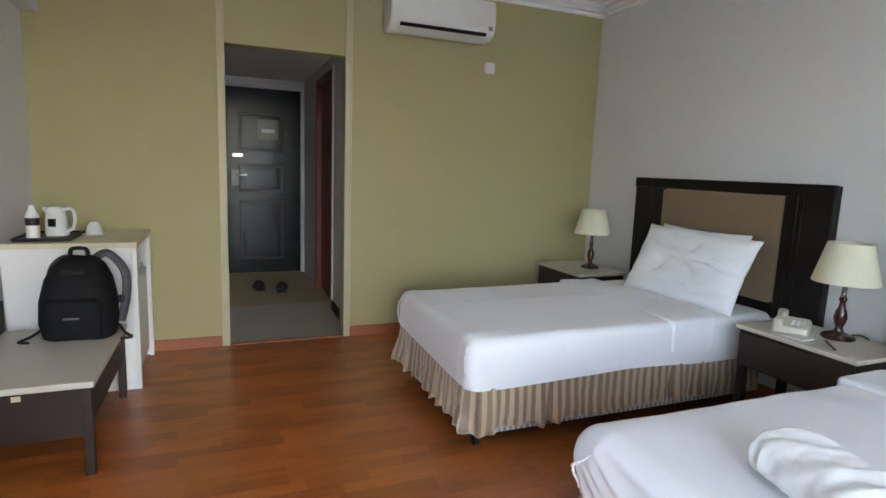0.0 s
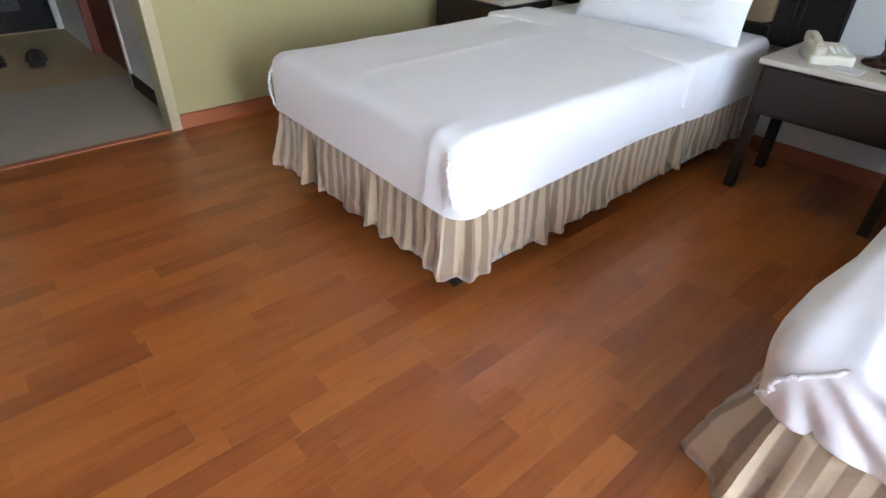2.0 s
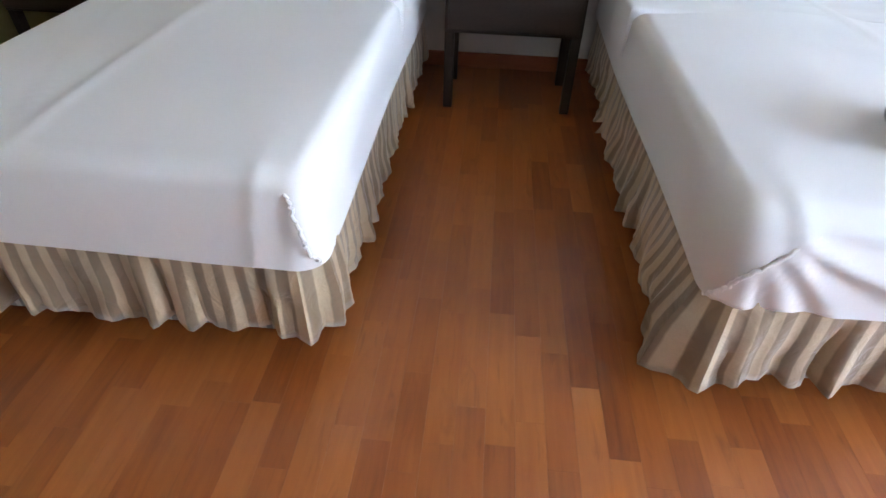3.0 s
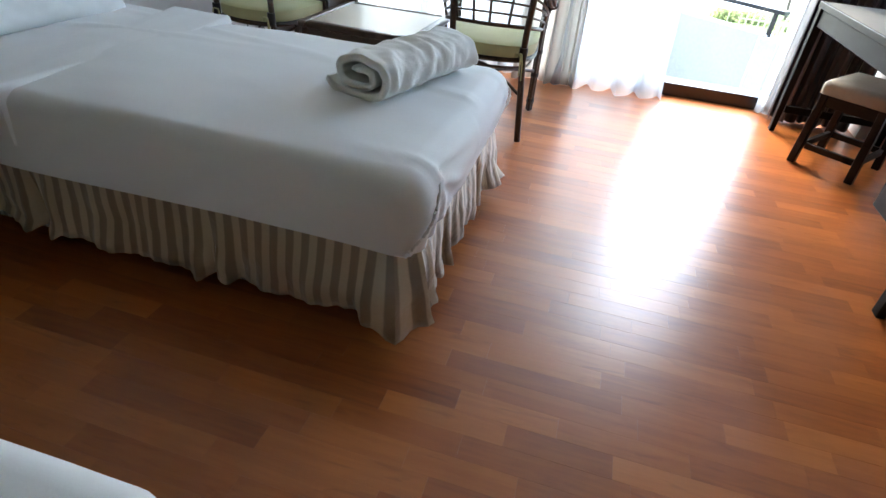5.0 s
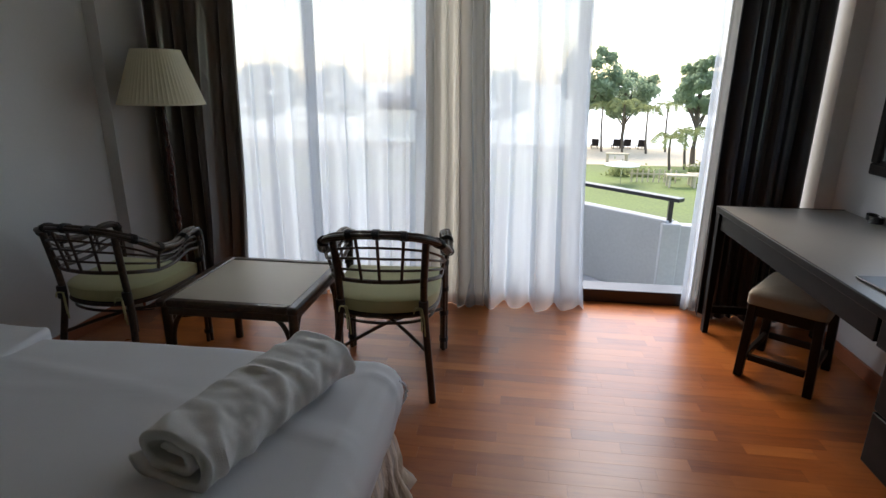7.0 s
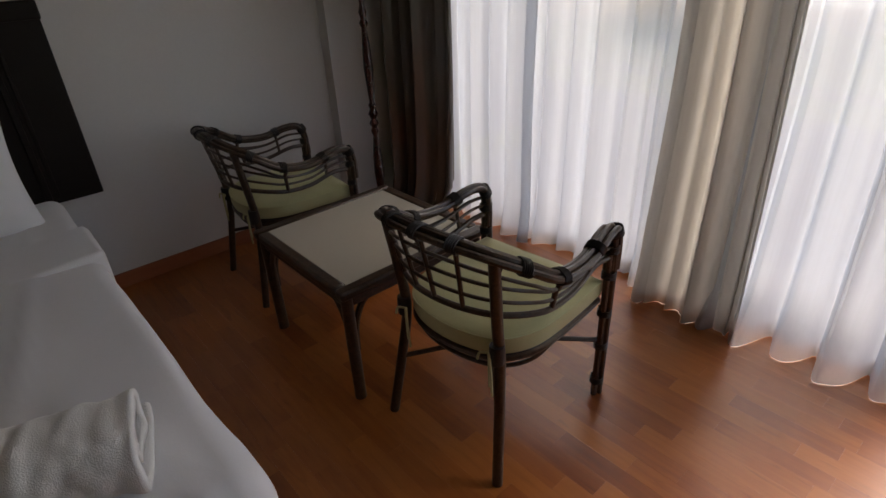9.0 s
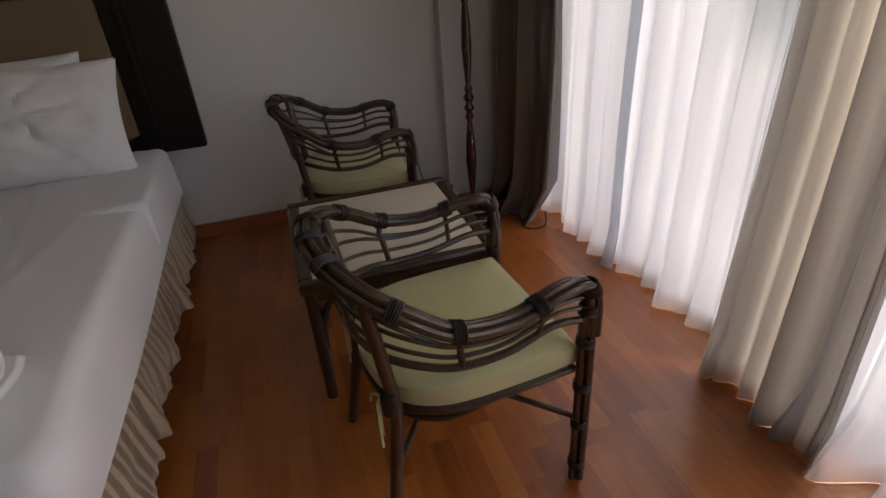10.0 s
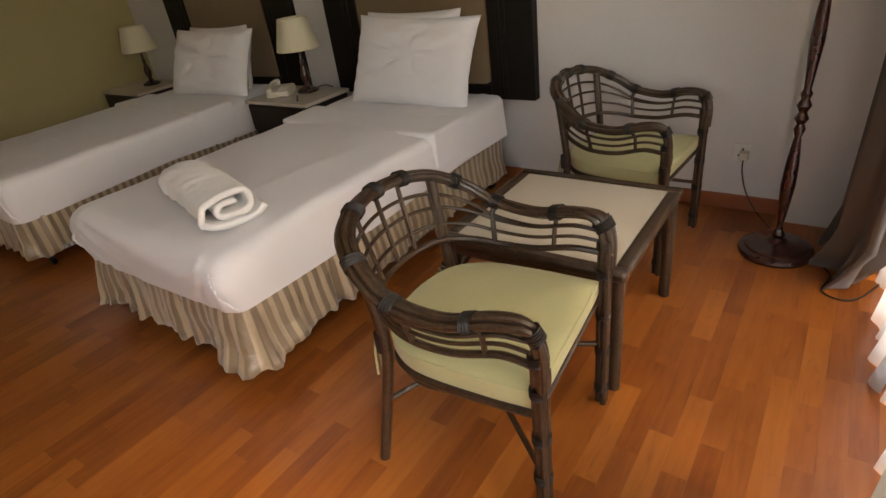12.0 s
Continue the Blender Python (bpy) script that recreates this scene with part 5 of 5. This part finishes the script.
part("pedestal", box(0.05, DL - 0.49, 0.20, DW - 0.075, DL - 0.04, DZ - 0.032), M_DESK, dk)
for z0, z1, dep in ((0.605, 0.712, 0.0), (0.39, 0.565, -0.040), (0.205, 0.382, -0.040)):
    d = part("drawer", box(DW - 0.074, DL - 0.485, z0, DW - 0.018 + dep, DL - 0.045, z1), M_DESK, dk, bevel=0.004)
    zc = (z0 + z1) / 2 + 0.01
    xx = DW - 0.018 + dep
    part("handle", tube([(xx, DL - 0.33, zc), (xx + 0.024, DL - 0.328, zc), (xx + 0.024, DL - 0.212, zc), (xx, DL - 0.21, zc)], 0.0055, 8), M_DULL, d, "steel bar handle")
for lx in (0.01, DW - 0.05):
    for ly in (0.0, DL - 0.045):
        bm = box(lx, ly, 0, lx + 0.045, ly + 0.045, DZ - 0.03)
        for v in bm.verts:
            if v.co.z < 0.01:
                v.co.x += 0.008 if v.co.x < lx + 0.02 else -0.008
        part("leg", bm, M_DESK, dk, bevel=0.004)

w2 = thing("window_2", pose(W, (WY0 + WY1) / 2, WZ0), "clear pane in a dark moulded frame above the desk", "window", kind="structure")
mw, mh = (WY1 - WY0) / 2, WZ1 - WZ0
for y0, y1, z0, z1 in ((-mw - 0.045, mw + 0.045, -0.045, 0.01), (-mw - 0.045, mw + 0.045, mh - 0.01, mh + 0.045), (-mw - 0.045, -mw + 0.01, 0.01, mh - 0.01), (mw - 0.01, mw + 0.045, 0.01, mh - 0.01)):
    part("frame", box(0.001, y0, z0, 0.032, y1, z1), M_ESP, w2, bevel=0.008)
for y0, y1, z0, z1 in ((-mw + 0.004, mw - 0.004, 0.004, 0.022), (-mw + 0.004, mw - 0.004, mh - 0.022, mh - 0.004), (-mw + 0.004, -mw + 0.022, 0.022, mh - 0.022), (mw - 0.022, mw - 0.004, 0.022, mh - 0.022)):
    part("inner_moulding", box(-0.03, y0, z0, 0.020, y1, z1), M_BLACK, w2, bevel=0.004)
pn = part("pane", box(-0.018, -mw + 0.01, 0.01, -0.012, mw - 0.01, mh - 0.01), M_GLASS, w2, "clear glass pane", smooth=False)
pn.visible_shadow = False

# things on the desk
T = DZ + 0.002
mn = thing("leather_folder", pose(0.40, 1.985, T, 0, 0, 4), "glossy black information folder lying open on the desk", "folder")
part("cover", box(-0.15, -0.175, 0, 0.15, 0.175, 0.008), M_BLACK, mn, bevel=0.003)
part("sheet", box(-0.12, -0.15, 0.008, -0.02, 0.10, 0.010), M_GLAM, mn)
mf = thing("desk_blotter", pose(0.36, 2.345, T + 0.009, 0, 0, -3), "grey writing folder with papers on the desk", "folder")
part("cover", box(-0.17, -0.165, -0.009, 0.17, 0.165, 0.010), M_BLACK, mf, bevel=0.003)
part("sheet", box(-0.14, -0.14, 0.010, 0.14, 0.14, 0.013), M_GLAM, mf, "grey printed sheet")
part("sheet", box(-0.13, -0.13, 0.0132, -0.04, 0.0, 0.0145), M_PAPER, mf)
for y, x, rz in ((1.96, 0.09, 12), (2.12, 0.10, -6)):
    tc = thing("tent_card", pose(x, y, T, 0, 0, rz), "small white folded card with grey lines", "card", "tent cards")
    for s in (-1, 1):
        bm = box(-0.0012, -0.065, 0, 0.0012, 0.065, 0.10)
        bmesh.ops.transform(bm, matrix=pose(s * 0.022, 0, 0, 0, -s * 13, 0), verts=bm.verts)
        cd = part("leaf", bm, M_PAPER, tc)
    for k in range(3):
        bm = box(0.0014, -0.045, 0.03 + 0.018 * k, 0.0022, 0.045 - 0.02 * (k % 2), 0.036 + 0.018 * k)
        bmesh.ops.transform(bm, matrix=pose(0.022, 0, 0, 0, -13, 0), verts=bm.verts)
        part("text_bar", bm, M_GLAM, tc)
bx = thing("tissue_box", pose(0.11, 2.42, T), "dark brown leather tissue box on the desk", "tissue box")
part("box", box(-0.065, -0.125, 0, 0.065, 0.125, 0.085), M_BLACK, bx, bevel=0.006)
bm = soft_block(0.03, 0.09, 0.085, 0.105, 0.012, n=30, top=0.008, wrinkle=0.01, freq=30, rings=3)
part("tissue", bm, M_PAPER, bx)
cb = tagged(link("coiled_cable", tube([(0.02 + 0.025 * math.cos(k * 0.5), 0.96 + 0.05 * math.sin(k * 0.5), T + 0.006 + 0.0006 * k) for k in range(50)], 0.005, 6), M_BLACK), "small coil of black cable on the desk", "cable")

st = thing("stool", pose(0.367, 1.115, 0, 0, 0, -37), "small dark wood stool with beige padded seat", "stool")
SX, SY = 0.135, 0.17
part("seat", soft_block(2 * SX + 0.06, 2 * SY + 0.06, 0.375, 0.445, 0.03, n=60, top=0.03, crown=0.014, rings=6), M_STOOL, st, "beige padded vinyl seat")
for sx in (-1, 1):
    for sy in (-1, 1):
        leg = box(sx * SX - 0.019, sy * SY - 0.019, 0, sx * SX + 0.019, sy * SY + 0.019, 0.375)
        for v in leg.verts:
            if v.co.z < 0.01:
                v.co.x += sx * 0.012
                v.co.y += sy * 0.012
        part("leg", leg, M_ESP, st, bevel=0.004)
for s in (-1, 1):
    for z, hh in ((0.085, 0.032), (0.315, 0.055)):
        part("stretcher", box(-SX + 0.016, s * SY - 0.011, z, SX - 0.016, s * SY + 0.011, z + hh), M_ESP, st, bevel=0.003)
        part("stretcher", box(s * SX - 0.011, -SY + 0.016, z, s * SX + 0.011, SY - 0.016, z + hh), M_ESP, st, bevel=0.003)

# ---- luggage bench, cabinet and bag ----
lb = thing("luggage_bench", pose(W + 0.016, 4.425, 0), "low luggage bench with pale laminate top and dark wooden apron", "luggage bench")
BL, BD = 0.84, 0.555
part("top", box(0.02, 0, 0.375, BD, BL, 0.402), M_LAMIN, lb, "pale beige laminate top", bevel=0.004)
part("back_board", box(0, -0.01, 0.34, 0.022, BL, 0.56), M_STAND, lb, bevel=0.004)
part("apron", box(0.05, 0.012, 0.17, BD - 0.04, 0.032, 0.375), M_STAND, lb)
part("apron", box(0.05, BL - 0.03, 0.17, BD - 0.04, BL - 0.01, 0.375), M_STAND, lb)
part("apron", box(BD - 0.032, 0.04, 0.23, BD - 0.012, BL - 0.04, 0.375), M_STAND, lb)
part("keyhole_plate", box(0.28, 0.008, 0.345, 0.31, 0.013, 0.365), M_CREAM, lb)
for lx in (0.012, BD - 0.05):
    for ly in (0.003, BL - 0.045):
        part("leg", box(lx + 0.004, ly + 0.004, 0, lx + 0.038, ly + 0.038, 0.375), M_STAND, lb, bevel=0.003)

cbn = thing("fridge_cabinet", pose(W + 0.016, 5.335, 0), "white laminate minibar cabinet with open niche", "cabinet")
CW, CD, CH = 0.61, 0.63, 0.832
part("top", box(0, 0, CH - 0.03, CW, CD, CH), M_CREAM, cbn, "cream laminate top", bevel=0.004)
part("side", box(0, 0.004, 0, CW - 0.03, 0.026, CH - 0.03), M_PLASTIC, cbn)
part("side", box(0, CD - 0.026, 0, CW - 0.03, CD - 0.004, CH - 0.03), M_PLASTIC, cbn)
part("back", box(0, 0.026, 0.02, 0.012, CD - 0.026, CH - 0.03), M_PLASTIC, cbn)
part("shelf", box(0.012, 0.026, 0.60, CW - 0.05, CD - 0.026, 0.62), M_PLASTIC, cbn)
part("plinth", box(0.012, 0.026, 0, CW - 0.06, CD - 0.026, 0.05), M_PLASTIC, cbn)
part("edge", box(CW - 0.03, 0.0, 0, CW - 0.004, 0.045, CH - 0.03), M_PLASTIC, cbn, bevel=0.003)
part("edge", box(CW - 0.03, CD - 0.045, 0, CW - 0.004, CD, CH - 0.03), M_PLASTIC, cbn, bevel=0.003)
part("door", box(CW - 0.05, 0.05, 0.055, CW - 0.028, CD - 0.05, 0.595), M_PLASTIC, cbn, bevel=0.004)

C0 = CH
tr = thing("tray", pose(0.18, 5.57, C0), "black tray holding kettle and cups on the cabinet", "tray")
part("base", box(-0.13, -0.17, 0, 0.13, 0.17, 0.008), M_BLACK, tr, bevel=0.003)
for s in (-1, 1):
    part("lip", box(-0.13, s * 0.165 - 0.005, 0.008, 0.13, s * 0.165 + 0.005, 0.02), M_BLACK, tr)
    part("lip", box(s * 0.125 - 0.005, -0.16, 0.008, s * 0.125 + 0.005, 0.16, 0.02), M_BLACK, tr)
kt = thing("kettle", pose(0.20, 5.62, C0 + 0.008, 0, 0, -20) @ Matrix.Scale(0.88, 4), "white plastic electric kettle with loop handle", "kettle")
part("body", lathe([(0.062, 0.0), (0.066, 0.01), (0.064, 0.03), (0.06, 0.1), (0.05, 0.16), (0.04, 0.178), (0.012, 0.185)], 24), M_PLASTIC, kt)
part("handle", tube(smooth_path([(0.045, 0, 0.165), (0.10, 0, 0.17), (0.115, 0, 0.12), (0.10, 0, 0.05), (0.058, 0, 0.03)], 6), 0.011, 8), M_PLASTIC, kt)
part("spout", tube([(-0.045, 0, 0.14), (-0.075, 0, 0.172)], 0.016, 8), M_PLASTIC, kt)
part("water_gauge", box(-0.01, -0.066, 0.06, 0.03, -0.05, 0.11), M_BLACK, kt)
bt = thing("water_bottle", pose(0.12, 5.50, C0 + 0.008), "small clear water bottle with dark label", "bottle")
part("body", lathe([(0.03, 0), (0.032, 0.01), (0.032, 0.12), (0.014, 0.16), (0.014, 0.175)], 16), M_PLASTIC, bt)
part("label", lathe([(0.0325, 0.07), (0.0325, 0.11)], 16), M_BLACK, bt, "dark label band")
cpl = thing("cup", pose(0.38, 5.62, C0), "white china cup upside down on a saucer", "cup")
part("saucer", lathe([(0.035, 0), (0.065, 0.012), (0.066, 0.014)], 20), M_PLASTIC, cpl)
part("bowl", lathe([(0.042, 0.014), (0.042, 0.02), (0.036, 0.06), (0.022, 0.075), (0.02, 0.08)], 20), M_PLASTIC, cpl)

bp = thing("backpack", pose(0.40, 5.09, 0.402, 0, 0, -4) @ Matrix.Diagonal((0.95, 1, 0.88, 1)), "black nylon backpack standing on the luggage bench", "backpack")
bm = bmesh.new()
rings = []
for z, w, d, y in ((0.0, 0.14, 0.085, 0), (0.015, 0.162, 0.10, 0), (0.10, 0.172, 0.115, -0.01), (0.22, 0.168, 0.11, -0.005), (0.33, 0.148, 0.09, 0.01), (0.40, 0.116, 0.07, 0.02), (0.435, 0.082, 0.05, 0.03), (0.45, 0.045, 0.03, 0.035)):
    rings.append([bm.verts.new((math.copysign(abs(math.cos(a)) ** 0.6, math.cos(a)) * w, y + math.copysign(abs(math.sin(a)) ** 0.6, math.sin(a)) * d, z + 0.004 * math.sin(3 * a))) for a in (2 * math.pi * k / 32 for k in range(32))])
for a, b in zip(rings, rings[1:]):
    for k in range(32):
        bm.faces.new((a[k], a[(k + 1) % 32], b[(k + 1) % 32], b[k]))
bm.faces.new(rings[0][::-1])
bm.faces.new(rings[-1])
part("body", bm, M_FABRIC, bp)
bm = soft_block(0.25, 0.05, 0.03, 0.24, 0.022, n=40, top=0.03, rings=4)
bmesh.ops.translate(bm, verts=bm.verts, vec=(0, -0.115, 0))
pk = part("front_pocket", bm, M_FABRIC, bp)
part("emblem", box(-0.035, -0.1425, 0.135, 0.035, -0.139, 0.145), M_GLAM, pk, "small pale grey bar")
part("top_handle", tube(smooth_path([(-0.04, 0.03, 0.455), (-0.03, 0.03, 0.49), (0.03, 0.03, 0.49), (0.04, 0.03, 0.455)], 5), 0.011, 8), M_FABRIC, bp)
part("pocket_flap", box(-0.05, -0.085, 0.365, 0.05, -0.062, 0.39), M_BLACK, bp, bevel=0.006)
for s in (-1, 1):
    pts = smooth_path([(s * 0.06, 0.07, 0.43), (s * 0.11, 0.11, 0.45 if s > 0 else 0.41), (s * (0.19 if s > 0 else 0.145), 0.09, 0.35), (s * (0.195 if s > 0 else 0.15), 0.08, 0.20), (s * 0.17, 0.06, 0.06)], 6)
    bm = tube(pts, 0.022, 8)
    part("shoulder_strap", bm, M_STRAP, bp, "grey padded shoulder strap")
    part("buckle", box(s * 0.175 - 0.018, 0.05, 0.17, s * 0.175 + 0.018, 0.09, 0.21), M_BLACK, bp, bevel=0.005)
    part("webbing", tube(smooth_path([(s * 0.17, 0.02, 0.05), (s * 0.21, -0.04, 0.02), (s * 0.25, -0.08, 0.006), (s * 0.20, -0.10, 0.006)], 5), 0.008, 6), M_BLACK, bp)

# ---- air conditioner ----
ac = thing("air_conditioner", pose(2.56, N, 2.235), "white split air conditioner high on the olive wall", "air conditioner")
bm = bmesh.new()
prof = [(0, 0.0), (-0.12, 0.0), (-0.185, 0.045), (-0.205, 0.11), (-0.205, 0.22), (-0.18, 0.275), (0, 0.28)]
sides = [[bm.verts.new((x, y, z)) for y, z in prof] for x in (-0.40, 0.40)]
for k in range(len(prof)):
    bm.faces.new((sides[0][k], sides[0][(k + 1) % len(prof)], sides[1][(k + 1) % len(prof)], sides[1][k]))
bm.faces.new(sides[0])
bm.faces.new(sides[1][::-1])
part("housing", bm, M_PLASTIC, ac, bevel=0.012)
bm = box(-0.33, -0.075, -0.012, 0.33, 0.0, 0.012)
bmesh.ops.transform(bm, matrix=pose(0, -0.124, 0.005, -35, 0, 0), verts=bm.verts)
part("outlet_slot", bm, M_BLACK, ac, "dark outlet slot")
bm = box(-0.34, -0.066, 0, 0.34, 0.0, 0.006)
bmesh.ops.transform(bm, matrix=pose(0, -0.13, -0.012, -25, 0, 0), verts=bm.verts)
part("flap", bm, M_PLASTIC, ac, bevel=0.002)
part("display", box(0.34, -0.209, 0.06, 0.37, -0.204, 0.09), M_GLAM, ac)

# ---- laminate strips of the floor ----
ROW = 0.0680
rnd = random.Random(4)
shared = {}
rest_v, rest_f = [], []
row = 0
y = S - 0.05
while y < N - 0.005:
    y1 = min(y + ROW, N)
    x = W - 0.02 - rnd.uniform(0, 0.35)
    while x < E:
        ln = rnd.choice((0.26, 0.32, 0.40, 0.48))
        x0, x1 = max(x, W - 0.02), min(x + ln, E + 0.02)
        x += ln
        if x1 - x0 < 0.02:
            continue
        near = 1.0 < y < 4.3 and x1 < 2.35 and x0 > 0.25 and y1 - y > 0.067
        a, b, c, d = x0 + 0.0001, x1 - 0.0001, y + 0.0001, y1 - 0.0001
        if near and abs((x1 - x0) - ln) < 1e-6:
            key = ln
            if key not in shared:
                bm = bmesh.new()
                e = 0.0002
                lo = [bm.verts.new(q) for q in ((0, 0, -0.006), (b - a, 0, -0.006), (b - a, d - c, -0.006), (0, d - c, -0.006))]
                mi = [bm.verts.new((v.co.x, v.co.y, -e)) for v in lo]
                hi = [bm.verts.new(q) for q in ((e, e, 0), (b - a - e, e, 0), (b - a - e, d - c - e, 0), (e, d - c - e, 0))]
                for u, v in ((lo, mi), (mi, hi)):
                    for k in range(4):
                        bm.faces.new((u[k], u[(k + 1) % 4], v[(k + 1) % 4], v[k]))
                bm.faces.new(hi)
                me = bpy.data.meshes.new("plank")
                bm.to_mesh(me)
                bm.free()
                me.materials.append(M_PLANK)
                shared[key] = me
            ob = new("plank", shared[key])
            ob.location = (a, c, 0)
            ob.parent = floor
        else:
            k = len(rest_v)
            rest_v += [(a, c, 0), (b, c, 0), (b, d, 0), (a, d, 0), (a, c, -0.005), (b, c, -0.005), (b, d, -0.005), (a, d, -0.005)]
            rest_f += [(k, k + 1, k + 2, k + 3), (k, k + 4, k + 5, k + 1), (k + 1, k + 5, k + 6, k + 2), (k + 2, k + 6, k + 7, k + 3), (k + 3, k + 7, k + 4, k)]
    y = y1
    row += 1
me = bpy.data.meshes.new("plank_field")
me.from_pydata(rest_v, [], rest_f)
me.materials.append(M_PLANKS)
ob = new("plank_field", me)
ob.parent = floor
tagged(ob, kind="stuff")
